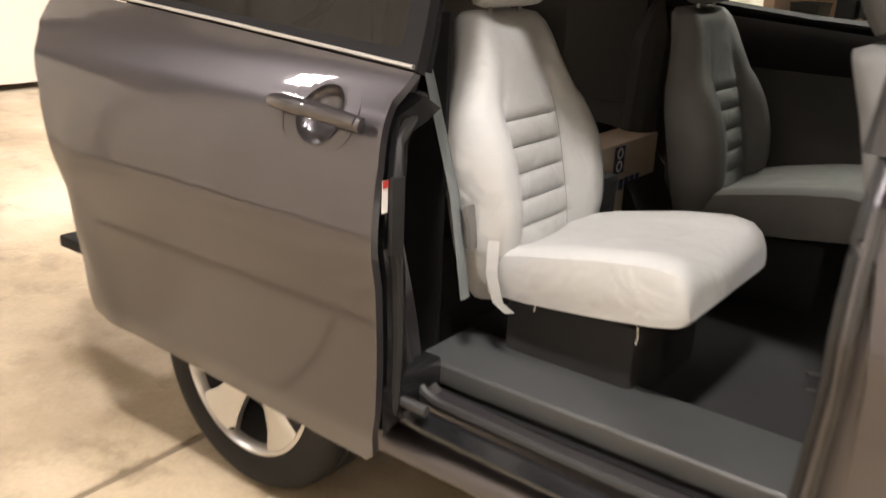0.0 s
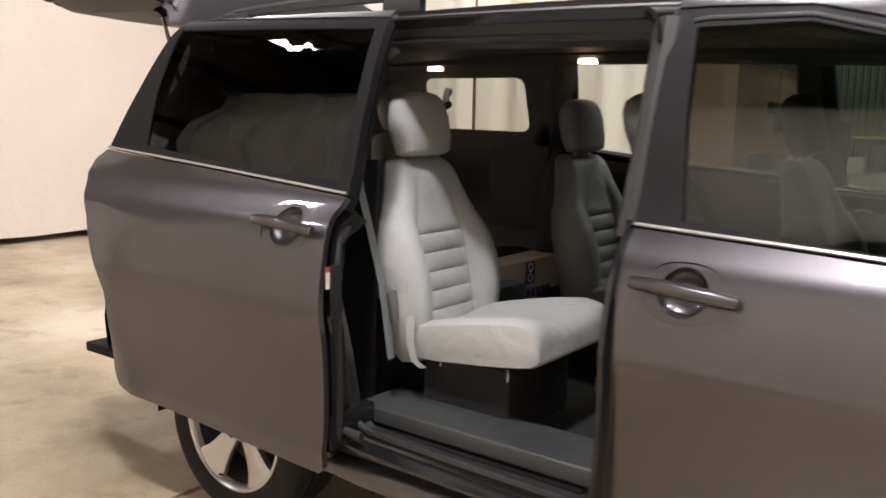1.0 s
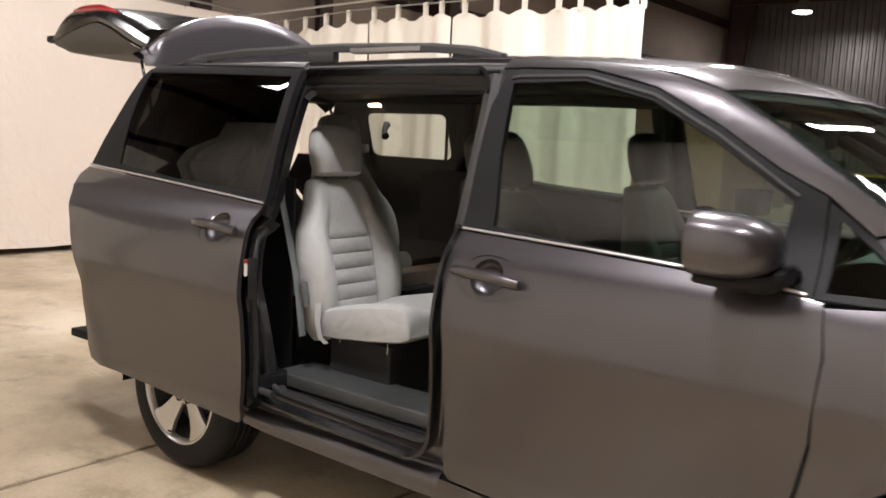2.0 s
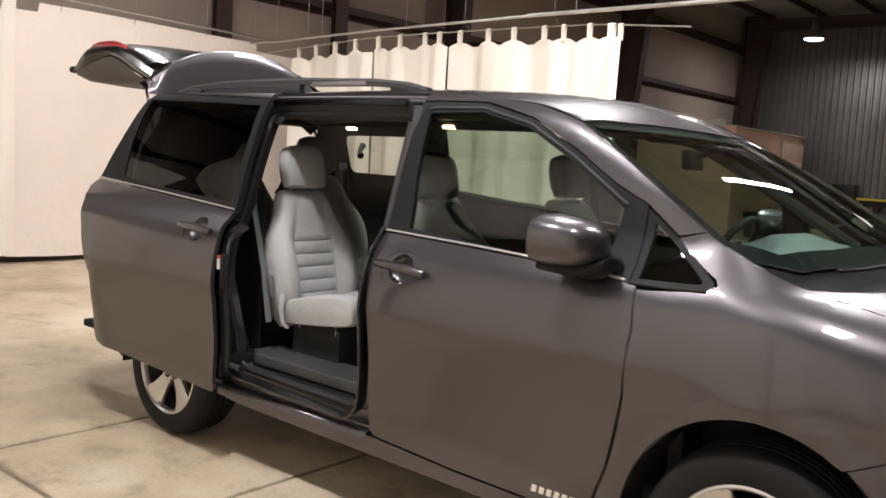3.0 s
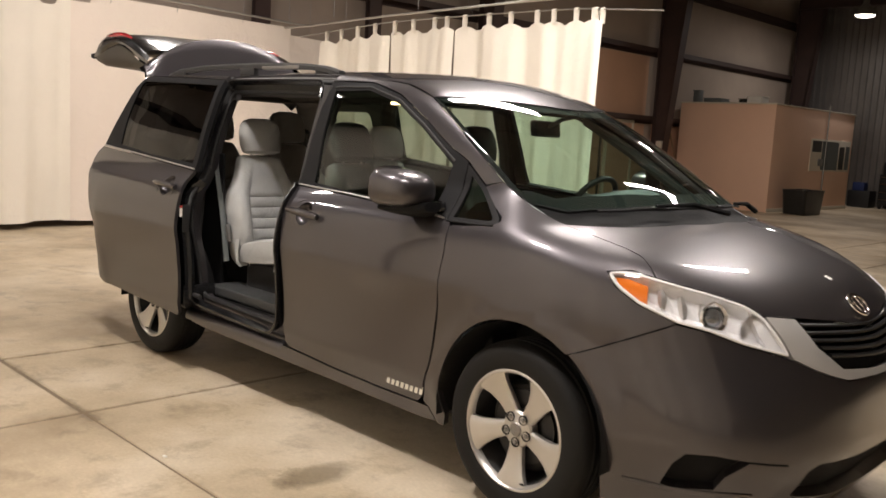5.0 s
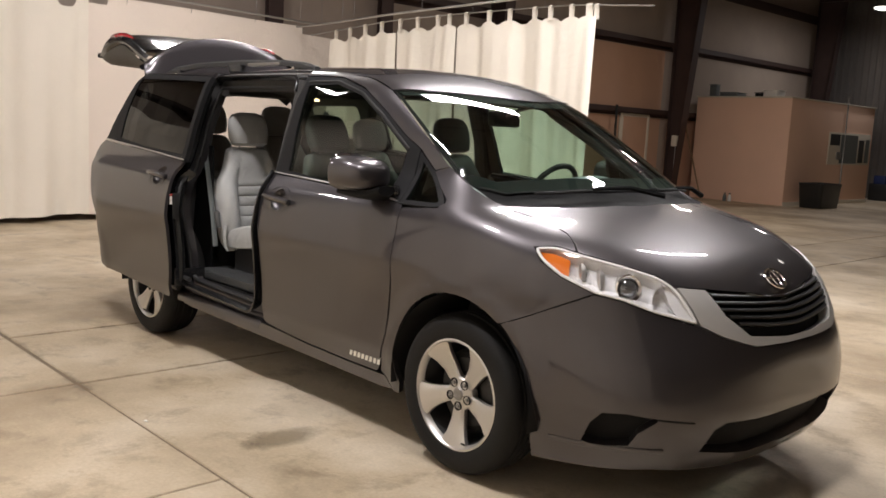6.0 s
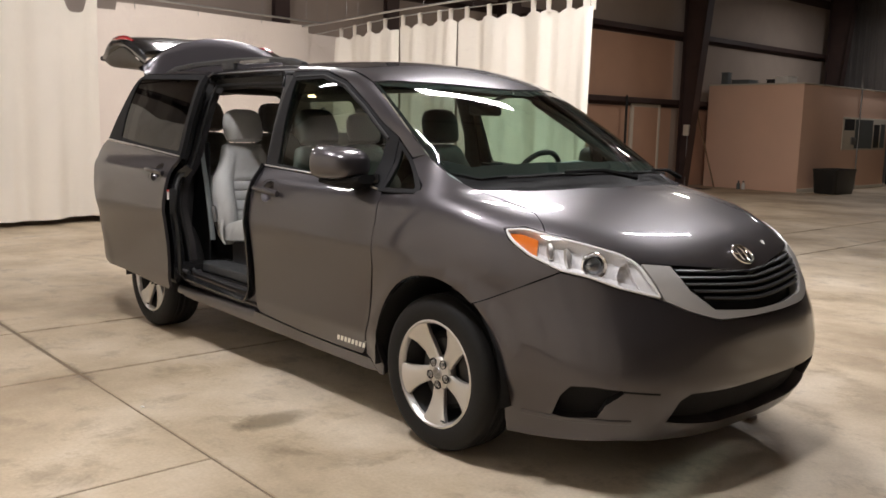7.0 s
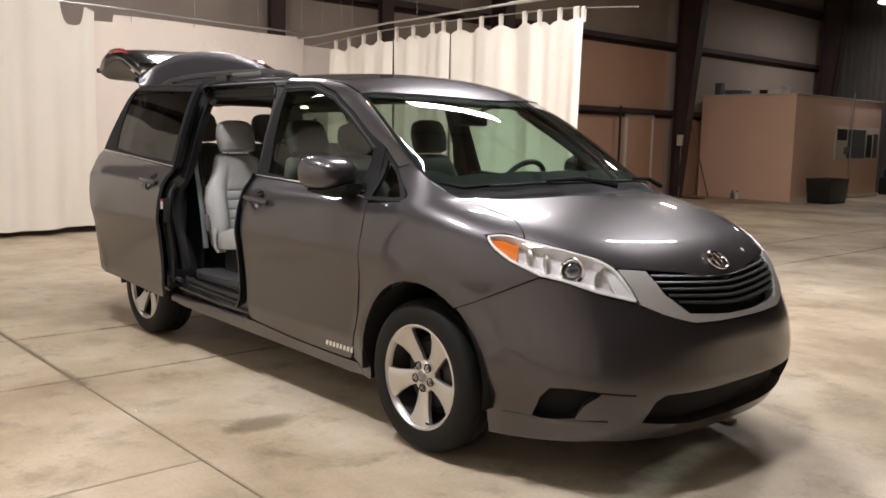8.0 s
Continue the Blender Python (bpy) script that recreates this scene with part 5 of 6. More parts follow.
        q = panel("quarter_frame", SAIL_FRAME, from_side, M_FRAME, van, cell=0.04, mirror=mir, holes=[SAIL_GLASS], offset=-0.001, flange=0.02)
        panel("quarter_glass", inset(SAIL_GLASS, -0.002), from_side, M_DOORGLASS, q, cell=0.05, mirror=mir, offset=-0.008, flange=0)
        strip("belt_moulding", [(-0.080, 1.197), (0.4, 1.180), (0.9, 1.157), (1.03, 1.139)], from_side, 0.009, 0.006, M_SILVER, d, mirror=mir)
        strip("frame_seal", [(-0.03, 1.70), (0.0, 1.705), (0.25, 1.705), (0.497, 1.645), (0.71, 1.535), (0.89, 1.42), (0.955, 1.378)], from_side, 0.012, 0.004, M_RUBBER, d, mirror=mir)
        handle_set(d, -0.035, 0.215, 1.066, 1.052, mirror=mir)
        panel("door_trim", inset(FRONT_DOOR, 0.03), from_side, M_DASH, d, cell=0.08, mirror=mir, offset=-0.07, flange=0)
        build_mirror(van, 1 if mir else -1)
    strip("sail_moulding", [(1.05, 1.133), (1.18, 1.133), (1.305, 1.139)], from_side, 0.010, 0.005, M_FRAME, van)

    # plain bars stand for the lettering low on the front door
    for k in range(8):
        x = 0.738 + 0.031 * k
        bm = plate([(0.004, -0.018), (0.024, -0.018), (0.028, 0.018), (0.008, 0.018)], 0.0012,
                   Matrix.Translation((x, float(from_side([(x + 0.015, 0.374)])[0, 1]) - 0.0005, 0.372)) @ pose(0, 0, 0, 90 - 5, 0, 0))
        part("letter_bar", bm, M_CREAMLET, van, "cream letter bar", smooth=False)

    # ---- sill under the doors
    sill = [(-1.08, 0.345), (-0.06, 0.345), (0.35, 0.318), (0.70, 0.308), (1.0, 0.306), (1.045, 0.248), (0.95, 0.240), (-0.95, 0.272), (-1.07, 0.282)]
    for mir in (False, True):
        panel("rocker_panel", inset(sill, GAP * 0.6), from_side, M_PAINT, van, cell=0.04, mirror=mir, flange=0.05)

    # ---- sliding door on the right, run back on its rails
    sd = panel("sliding_door", inset(SLIDE_DOOR, GAP * 0.5), from_side, M_PAINT, van, cell=0.04, shift=SLIDE, flange=0.02, holes=[handle_hole(-0.40, -0.147, 1.110, 1.097)], label="grey sliding door standing open")
    panel("window_frame", SLIDE_FRAME, from_side, M_FRAME, sd, cell=0.04, shift=SLIDE, holes=[SLIDE_GLASS], offset=-0.002, flange=0.03)
    panel("window", inset(SLIDE_GLASS, -0.002), from_side, M_TINT, sd, cell=0.06, shift=SLIDE, offset=-0.008, flange=0, label="dark privacy glass")
    top_low = from_side([(-0.10, 1.737), (-0.6, 1.754), (-1.125, 1.767)])
    top_strip = [tuple(p) for p in top_low] + [(-1.09, -0.655, 1.795), (-0.6, -0.655, 1.785), (-0.10, -0.655, 1.775)]
    panel("door_top", ring(top_strip), from_ring, M_PAINT, sd, cell=0.03, shift=SLIDE, flange=0.02)
    strip("belt_moulding", [(-0.095, 1.213), (-0.7, 1.253), (-1.355, 1.293)], from_side, 0.009, 0.006, M_SILVER, sd, shift=SLIDE)
    handle_set(sd, -0.40, -0.147, 1.110, 1.097, shift=SLIDE)
    panel("door_edge", inset(SLIDE_DOOR, 0.022), from_side, M_BLACK, sd, cell=0.06, shift=SLIDE, offset=-0.058, flange=0.06)
    panel("frame_edge", inset(SLIDE_FRAME, 0.010), from_side, M_BLACK, sd, cell=0.05, shift=SLIDE, holes=[inset(SLIDE_GLASS, -0.006)], offset=-0.02, flange=0.035)
    panel("inner_trim", inset([(-0.115, 1.10), (-0.092, 1.03), (-0.078, 0.79), (-0.10, 0.49), (-0.118, 0.375), (-0.14, 0.354), (-0.45, 0.368), (-0.82, 0.388), (-1.10, 0.398), (-1.165, 0.42), (-1.19, 0.48), (-1.20, 0.777), (-1.32, 1.04), (-1.36, 1.10)], 0.04), from_side, M_PLASTIC, sd, cell=0.08, shift=SLIDE, offset=-0.113, flange=0)
    seal = skin_path([(-0.13, 1.19), (-0.135, 1.10), (-0.112, 1.0), (-0.100, 0.79), (-0.125, 0.49), (-0.14, 0.40)], from_side, -0.09) + np.array(SLIDE)
    part("door_seal", tube(seal, 0.014, 8), M_RUBBER, sd)
    lat = Vector(from_side([(-0.10, 0.95)])[0]) + Vector(SLIDE)
    part("latch", box(lat + Vector((0.012, 0.045, -0.10)), lat + Vector((0.022, 0.085, 0.06)), 0.004), M_DARKMETAL, sd)
    part("warning_label", box(lat + Vector((0.008, 0.030, -0.01)), lat + Vector((0.0095, 0.046, 0.055))), M_WHITE, sd, "white warning label with a red head", smooth=False)
    part("warning_label_head", box(lat + Vector((0.0095, 0.030, 0.040)), lat + Vector((0.0105, 0.046, 0.055))), M_RED, sd, smooth=False)
    # roller arm of the lower rail
    part("roller_arm", tube([(-1.05, -0.965, 0.472), (-0.97, -0.962, 0.472), (-0.895, -0.958, 0.466)], [0.012, 0.013, 0.014], 10), M_PLASTIC, sd)
    part("roller_arm_bracket", box((-1.02, -1.03, 0.42), (-0.96, -0.82, 0.53), 0.01), M_BLACK, sd)

    # ---- the opening behind it
    ap = [(-0.075, 1.73), (-1.12, 1.745), (-1.26, 1.5), (-1.36, 1.28), (-1.44, 1.2), (-1.32, 1.04), (-1.20, 0.79), (-1.15, 0.45), (-1.09, 0.352), (-0.068, 0.352), (-0.062, 0.55), (-0.064, 0.85), (-0.085, 1.0), (-0.105, 1.1), (-0.088, 1.2)]
    a = panel("door_aperture", ap, from_side, M_PAINT, van, cell=0.04, holes=[OPENING], offset=-0.045, flange=0.06)
    op = soften(OPENING, 0.06)
    sl = skin_path(op + op[:1], from_side, -0.055, 0.03)
    part("opening_seal", tube(sl, 0.013, 8), M_RUBBER, a)
    strip("aperture_bead", inset(op, -0.03), from_side, 0.012, -0.035, M_BLACK, a)
    # upper rail: a black channel over the opening
    ch = [(-0.088, -0.690, 1.737), (-1.12, -0.690, 1.757), (-1.12, -0.625, 1.800), (-0.088, -0.622, 1.785)]
    panel("upper_rail", ring(ch), from_ring, M_BLACK, van, cell=0.04, offset=-0.035, flange=0.0)
    q = skin_path(ring([(-0.10, -0.688, 1.742), (-1.12, -0.688, 1.760)]), from_ring, -0.012)
    part("rail_lip", tube(q, 0.008, 6), M_BLACK, van)
    q = skin_path(ring([(-0.10, -0.640, 1.778), (-1.12, -0.640, 1.795)]), from_ring, -0.018)
    part("rail_lip", tube(q, 0.007, 6), M_STEEL, van)
    # steps down from the sill plate
    part("sill_plate", box((-1.04, -0.822, 0.455), (-0.125, -0.60, 0.512), 0.014, 3), M_SILLTRIM, van, "grey ribbed plastic sill plate")
    part("step_channel", box((-1.08, -0.878, 0.34), (-0.10, -0.80, 0.372), 0.006), M_MATTE, van)
    part("step_lip", loft([[(x, -0.889 - 0.014 * math.sin(radians(b)), 0.366 + 0.022 * math.cos(radians(b))) for b in range(-90, 91, 15)] for x in np.linspace(-1.08, -0.08, 6)], cap=False, closed=False), M_PAINT, van, angle=80)
    part("rocker_ridge", loft([[(x, -0.912 - 0.040 * math.sin(radians(b)), 0.322 + 0.046 * math.cos(radians(b))) for b in range(-60, 116, 12)] for x in np.linspace(-1.075, -0.075, 8)], cap=False, closed=False), M_PAINT, van, angle=80)
    part("step_seal", tube([(-1.06, -0.868, 0.402), (-0.6, -0.868, 0.402), (-0.16, -0.868, 0.404), (-0.12, -0.868, 0.43)], 0.013, 8), M_RUBBER, van)
    part("lower_rail", box((-1.0, -0.845, 0.40), (-0.2, -0.825, 0.452), 0.004), M_MATTE, van)
    part("striker", tube([(-0.135, -0.86, 0.755), (-0.160, -0.87, 0.755), (-0.160, -0.87, 0.785), (-0.135, -0.86, 0.785)], 0.004, 6), M_DARKMETAL, van)

    # ---- left side, closed
    ls = panel("left_door", inset(SLIDE_DOOR, GAP * 0.8), from_side, M_PAINT, van, cell=0.06, mirror=True, flange=0.03)
    panel("window_frame", SLIDE_FRAME, from_side, M_FRAME, ls, cell=0.05, mirror=True, holes=[SLIDE_GLASS], offset=-0.002, flange=0.04)
    panel("window", inset(SLIDE_GLASS, -0.002), from_side, glass_mat("tinted_side_glass", (0.50, 0.53, 0.49)), ls, cell=0.06, mirror=True, offset=-0.010, flange=0)
    panel("inner_trim", inset([(-0.115, 1.14), (-0.092, 1.03), (-0.078, 0.79), (-0.10, 0.49), (-0.118, 0.375), (-0.14, 0.354), (-0.45, 0.368), (-0.82, 0.388), (-1.10, 0.398), (-1.165, 0.42), (-1.19, 0.48), (-1.20, 0.777), (-1.32, 1.04), (-1.38, 1.14)], 0.01), from_side, M_PLASTIC, ls, cell=0.08, mirror=True, offset=-0.08, flange=0)
    panel("door_top", ring(top_strip), from_ring, M_PAINT, ls, cell=0.05, mirror=True, flange=0.02)

    # ---- rear quarters, lamps, bumper
    quarter = [(-1.13, 1.768), (-1.245, 1.52), (-1.362, 1.285), (-1.435, 1.245), (-1.455, 1.19), (-1.325, 1.04), (-1.205, 0.777)] + arc(AXLE_R, 0.362, 0.425, 40, 178, 14) + [
        (-2.10, 0.452), (-2.15, 0.62), (-2.34, 0.70), (-2.40, 0.95), (-2.38, 1.20), (-2.30, 1.36), (-2.20, 1.55), (-2.10, 1.745)]
    trim_q = quarter[:7] + arc(AXLE_R, 0.362, 0.39, 40, 178, 14) + quarter[22:]
    qwin = [(-1.27, 1.70), (-1.34, 1.49), (-1.43, 1.335), (-2.05, 1.365), (-2.06, 1.52), (-1.98, 1.69)]
    bump_r = [(-1.965, 0.415), (-2.10, 0.45), (-2.15, 0.62), (-2.34, 0.70), (-2.40, 0.70), (-2.44, 0.52), (-2.41, 0.42), (-2.0, 0.40)]
    for mir in (False, True):
        qn = panel("rear_quarter", inset(quarter, GAP * 0.6), from_side, M_PAINT, van, cell=0.05, mirror=mir, holes=[qwin], flange=0.03)
        panel("quarter_glass", inset(qwin, -0.002), from_side, M_TINT if not mir else glass_mat("tinted_rear_glass", (0.5, 0.53, 0.49)), qn, cell=0.07, mirror=mir, offset=-0.006, flange=0)
        panel("rear_trim", inset(trim_q, 0.02), from_side, M_PLASTIC, qn, cell=0.08, mirror=mir, holes=[soften([(-1.37, 1.645), (-1.375, 1.385), (-1.93, 1.39), (-1.92, 1.64)], 0.05)], offset=-0.06, flange=0)
        lamp = [(-2.30, 1.36), (-2.385, 1.20), (-2.40, 0.97), (-2.455, 0.98), (-2.462, 1.2), (-2.38, 1.36)]
        panel("tail_lamp", inset(lamp, 0.003), from_side, M_REDLENS, van, cell=0.04, mirror=mir, offset=0.004, flange=0.008, label="red tail lamp")
        panel("lamp_housing", inset(lamp, 0.0), from_side, M_PLASTIC, qn, cell=0.06, mirror=mir, offset=-0.006, flange=0)
        panel("rear_bumper_side", inset(bump_r, GAP * 0.6), from_side, M_PAINT, van, cell=0.05, mirror=mir, flange=0.04)
    rows = []
    for y in np.linspace(-0.86, 0.86, 15):
        x0 = -2.36 - 0.17 * (1 - (abs(y) / 0.95) ** 4)
        rows.append([(x0 + 0.10, y, 0.72), (x0 + 0.01, y, 0.70), (x0 - 0.015, y, 0.58), (x0, y, 0.46), (x0 + 0.06, y, 0.41), (x0 + 0.2, y, 0.41)])
    part("rear_bumper", loft(rows, closed=False), M_PAINT, van)
    # a dark folded ramp edge juts out behind the bumper
    part("ramp_edge", box((-2.82, -0.72, 0.325), (-2.44, -0.60, 0.37), 0.01), M_MATTE, van)

    # ---- raised tailgate with its spoiler
    tg = new("tailgate")
    tg.parent = van
    rows = []
    for y in np.linspace(-0.665, 0.665, 33):
        u = abs(y) / 0.665
        r = 0.245 * (1 - u**2.3) + 0.02
        lean = 0.055 * (1 - u**4)
        tip = 0.05 * max(0.0, u - 0.85) / 0.15
        rows.append([(-2.190 - tip * 0.4, y, 1.775), (-2.197 - tip * 0.6, y, 1.826 + r * 0.35), (-2.203 - tip, y, 1.826 + r * 0.72), (-2.208 - tip, y, 1.826 + r * 0.975),
                     (-2.214 - tip, y, 1.827 + r), (-2.25 - lean - tip, y, 1.822 + r), (-2.27 - lean - tip, y, 1.815 + r * 0.82), (-2.24 - tip, y * 0.99, 1.80 + r * 0.2)])
    part("spoiler", loft(rows, closed=False), M_PAINT, tg, angle=50)
    # the gate's skin, mostly black glass, with a painted lower end
    z_top = spline([-3.27, -3.16, -3.02, -2.90, -2.70, -2.45, -2.26], [1.955, 2.005, 2.060, 2.083, 2.085, 2.035, 1.960])
    z_mid = spline([-3.20, -3.06, -2.90, -2.70, -2.55, -2.38, -2.22], [1.925, 1.940, 1.975, 2.005, 1.965, 1.890, 1.840])
    z_low = spline([-3.20, -3.08, -2.5, -2.20], [1.905, 1.868, 1.842, 1.822])

    def gate_skin(x0, x1, n, half=0.645):
        rows = []
        for x in np.linspace(x0, x1, n):
            zt = float(z_top(np.array(x)))
            taper = 1 - 0.10 * max(0.0, (-2.95 - x) / 0.3) ** 1.5
            rows.append([(x, y * half * taper, zt + dz) for y, dz in ((-1, -0.03), (-0.985, -0.012), (-0.95, 0.0), (-0.8, 0.010), (-0.5, 0.022), (0, 0.028), (0.5, 0.022), (0.8, 0.010), (0.95, 0.0), (0.985, -0.012), (1, -0.03))])
        return loft(rows, closed=False)
    part("rear_window", gate_skin(-2.26, -2.80, 8), M_BLACK, tg, "black glass of the tailgate")
    part("outer_skin", gate_skin(-2.804, -3.27, 8), M_PAINT, tg)
    rows = []
    for x in np.linspace(-2.21, -3.20, 16):
        zl, zm = float(z_low(np.array(x))), float(z_mid(np.array(x)))
        tp = 1 - 0.10 * max(0.0, (-2.95 - x) / 0.3) ** 1.5
        rows.append([(x, y * tp, zl + (zm - zl) * f - d) for y, f, d in ((-0.640, 1, 0), (-0.632, 0.55, 0), (-0.615, 0.2, 0), (-0.585, 0, 0), (-0.3, 0, 0.014), (0, 0, 0.018), (0.3, 0, 0.014), (0.585, 0, 0), (0.615, 0.2, 0), (0.632, 0.55, 0), (0.640, 1, 0))])
    part("inner_trim", loft(rows, closed=False), M_GATE, tg)
    for sg in (-1, 1):
        rows = []
        for x in np.linspace(-2.21, -3.24, 16):
            zt, zm = float(z_top(np.array(x))) - 0.03, float(z_mid(np.array(x)))
            tp = 1 - 0.10 * max(0.0, (-2.95 - x) / 0.3) ** 1.5
            rows.append([(x, sg * yy * tp, zm + (zt - zm) * f) for yy, f in ((0.622, -0.05), (0.646, 0.25), (0.656, 0.6), (0.640, 1.0))])
        part("gate_side", loft(rows, closed=False), M_BLACK, tg)
        lamp_x = np.linspace(-2.52, -2.93, 7)
        part("gate_lamp", tube([(x, sg * 0.625, float(z_top(np.array(x))) - 0.004) for x in lamp_x], [0.007, 0.016, 0.021, 0.023, 0.023, 0.019, 0.008], 10, flat=0.9), M_REDLENS, tg)
        part("gas_strut", tube([(-2.14, sg * 0.64, 1.42), (-2.33, sg * 0.62, 1.85)], [0.012, 0.007], 8), M_BLACK, van)
    part("latch", join(box((-3.285, -0.60, 1.925), (-3.19, -0.53, 1.965), 0.015), box((-3.30, -0.575, 1.925), (-3.27, -0.545, 1.945), 0.006)), M_FRAME, tg)
    part("end_cap", loft([[(x, y, z0) for x, z0 in ((-3.19, 1.90), (-3.235, 1.915), (-3.262, 1.95))] for y in np.linspace(-0.57, 0.57, 5)], closed=False), M_BLACK, tg)

    # ---- roof rails
    for sg in (-1, 1):
        rr = new("roof_rail")
        rr.parent = van
        pts = [(-0.17, 0.545, 1.787), (-0.30, 0.543, 1.815), (-0.50, 0.54, 1.832), (-1.0, 0.535, 1.845), (-1.6, 0.53, 1.84), (-1.95, 0.525, 1.82), (-2.12, 0.52, 1.785)]
        rows = []
        for x, y, z in pts:
            rows.append([(x, sg * y + a, z + b) for a, b in ((-0.024, -0.02), (-0.024, 0.002), (-0.014, 0.014), (0.014, 0.014), (0.024, 0.002), (0.024, -0.02))])
        part("bar", loft(rows), M_PLASTIC, rr)
        for x, z in ((-0.32, 1.79), (-1.1, 1.80), (-1.95, 1.785)):
            part("rail_foot", box((x - 0.08, sg * 0.54 - 0.02, z - 0.02), (x + 0.08, sg * 0.54 + 0.02, z + 0.03), 0.012), M_PLASTIC, rr)
        part("rail_insert", box((-0.92, sg * 0.54 - 0.0265, 1.815), (-0.55, sg * 0.54 + 0.0265, 1.835), 0.004), M_STEEL, rr)

    # ---- pillar linings behind the door openings
    part("pillar_lining", box((-1.60, 0.755, 0.90), (-1.27, 0.775, 1.31), 0.006), M_LINER, van)
    part("pillar_lining", box((-1.38, -0.735, 0.42), (-1.045, -0.720, 1.30), 0.005), M_FRAME, van)

    # ---- floor pan, arches, wheels
    part("floor_pan", box((-2.3, -0.78, 0.24), (2.1, 0.78, 0.33), 0.03), M_DARKMETAL, van)
    first = None
    for ax in (AXLE_F, AXLE_R):
        for sg in (-1, 1):
            rows = []
            for k in range(19):
                t = radians(-8 + 196 * k / 18)
                rows.append([(ax + 0.425 * math.cos(t), sg * yy, 0.362 + 0.425 * math.sin(t)) for yy in (0.955, 0.58)])
            bm = loft(rows, closed=False)
            cap = [bm.verts.new((ax + 0.425 * math.cos(radians(-8 + 196 * k / 18)), sg * 0.58, 0.362 + 0.425 * math.sin(radians(-8 + 196 * k / 18)))) for k in range(19)]
            bm.faces.new(cap)
            part("wheel_house", bm, M_DARKMETAL, van)
            if first is None:
                first = build_wheel(van, ax, sg)
            else:
                copy_thing(first, pose(ax, sg * 0.84, HUB, 0, 17 * (ax < 0), 0 if sg < 0 else 180))
    part("axle", tube([(AXLE_R, -0.7, HUB), (AXLE_R, 0.7, HUB)], 0.04, 10), M_DARKMETAL, van)

    # ---- cabin
    part("cabin_floor", box((-2.25, -0.80, 0.40), (1.15, 0.80, 0.452), 0.01), M_CARPET, van)
    part("bulkhead", box((1.15, -0.74, 0.33), (1.20, 0.74, 1.10)), M_DARKMETAL, van)
    rows = []
    for y in np.linspace(-0.74, 0.74, 21):
        hump = 0.045 * math.exp(-((y - 0.38) / 0.22) ** 2) + 0.02 * math.exp(-(y / 0.3) ** 2)
        fw = 0.30 * (y / 0.74) ** 2
        rows.append([(1.66 - fw, y, 1.185), (1.45 - fw * 0.7, y, 1.215), (1.20 - fw * 0.2, y, 1.222 + hump), (1.06, y, 1.205 + hump), (1.00, y, 1.16), (1.02, y, 1.0), (1.06, y, 0.75), (1.16, y, 0.70)])
    part("dashboard", loft(rows, closed=False), M_DASH, van, "grey moulded dashboard")
    sw = new("steering_wheel")
    sw.parent = van
    sw.matrix_basis = pose(0.86, 0.38, 1.145, 0, -62, 0)
    part("wheel_rim", tube([(0.185 * math.cos(t), 0.185 * math.sin(t), 0) for t in np.linspace(0, 2 * math.pi, 41)[:-1]], 0.016, 10, True), M_PLASTIC, sw)
    part("wheel_boss", lathe([(0, 0.015), (0.06, 0.012), (0.075, -0.01), (0.05, -0.04), (0, -0.04)], 24, "z"), M_PLASTIC, sw)
    for a in (180, 90, 270):
        part("wheel_spoke", moved(box((0.05, -0.018, -0.012), (0.18, 0.018, 0.004), 0.005), pose(0, 0, 0, 0, 0, a)), M_PLASTIC, sw)
    part("rear_view_mirror", moved(box((-0.022, -0.15, -0.041), (0.018, 0.15, 0.041), 0.019, 3), pose(0.82, 0.0, 1.548, 0, -8, 14)), M_PLASTIC, van)
    part("mirror_stalk", tube([(0.84, 0.0, 1.56), (0.92, 0.0, 1.60), (1.03, 0.0, 1.625)], 0.012, 8), M_PLASTIC, van)
    for sg in (-1, 1):
        part("sun_visor", box((0.52, sg * 0.34 - 0.18, 1.625), (0.70, sg * 0.34 + 0.18, 1.645), 0.01), M_LINER, van)
    # pillars inside, left and right
    for sg in (-1, 1):
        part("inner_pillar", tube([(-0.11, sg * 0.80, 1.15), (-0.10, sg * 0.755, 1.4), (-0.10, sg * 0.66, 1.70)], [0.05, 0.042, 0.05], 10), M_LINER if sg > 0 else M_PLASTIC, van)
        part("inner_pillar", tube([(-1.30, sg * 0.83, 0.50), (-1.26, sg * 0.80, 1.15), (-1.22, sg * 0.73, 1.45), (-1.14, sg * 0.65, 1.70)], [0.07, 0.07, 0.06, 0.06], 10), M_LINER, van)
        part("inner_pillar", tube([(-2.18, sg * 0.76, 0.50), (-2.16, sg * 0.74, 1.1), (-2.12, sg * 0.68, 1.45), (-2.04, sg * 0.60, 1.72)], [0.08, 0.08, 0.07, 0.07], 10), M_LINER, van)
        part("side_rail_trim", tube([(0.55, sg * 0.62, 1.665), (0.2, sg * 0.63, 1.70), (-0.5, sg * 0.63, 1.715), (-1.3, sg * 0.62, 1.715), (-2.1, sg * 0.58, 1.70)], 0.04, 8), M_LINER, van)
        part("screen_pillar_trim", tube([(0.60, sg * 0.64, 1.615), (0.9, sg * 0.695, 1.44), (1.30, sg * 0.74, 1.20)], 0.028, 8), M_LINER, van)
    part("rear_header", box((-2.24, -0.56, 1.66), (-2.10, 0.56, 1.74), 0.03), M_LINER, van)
    # seats
    seat(van, "second_row_seat", -0.965, -0.45, 0.765, -12, 0.50)
    # far and front seats take the darker grey that stands in for shade
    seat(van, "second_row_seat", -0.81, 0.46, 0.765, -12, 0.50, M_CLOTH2)
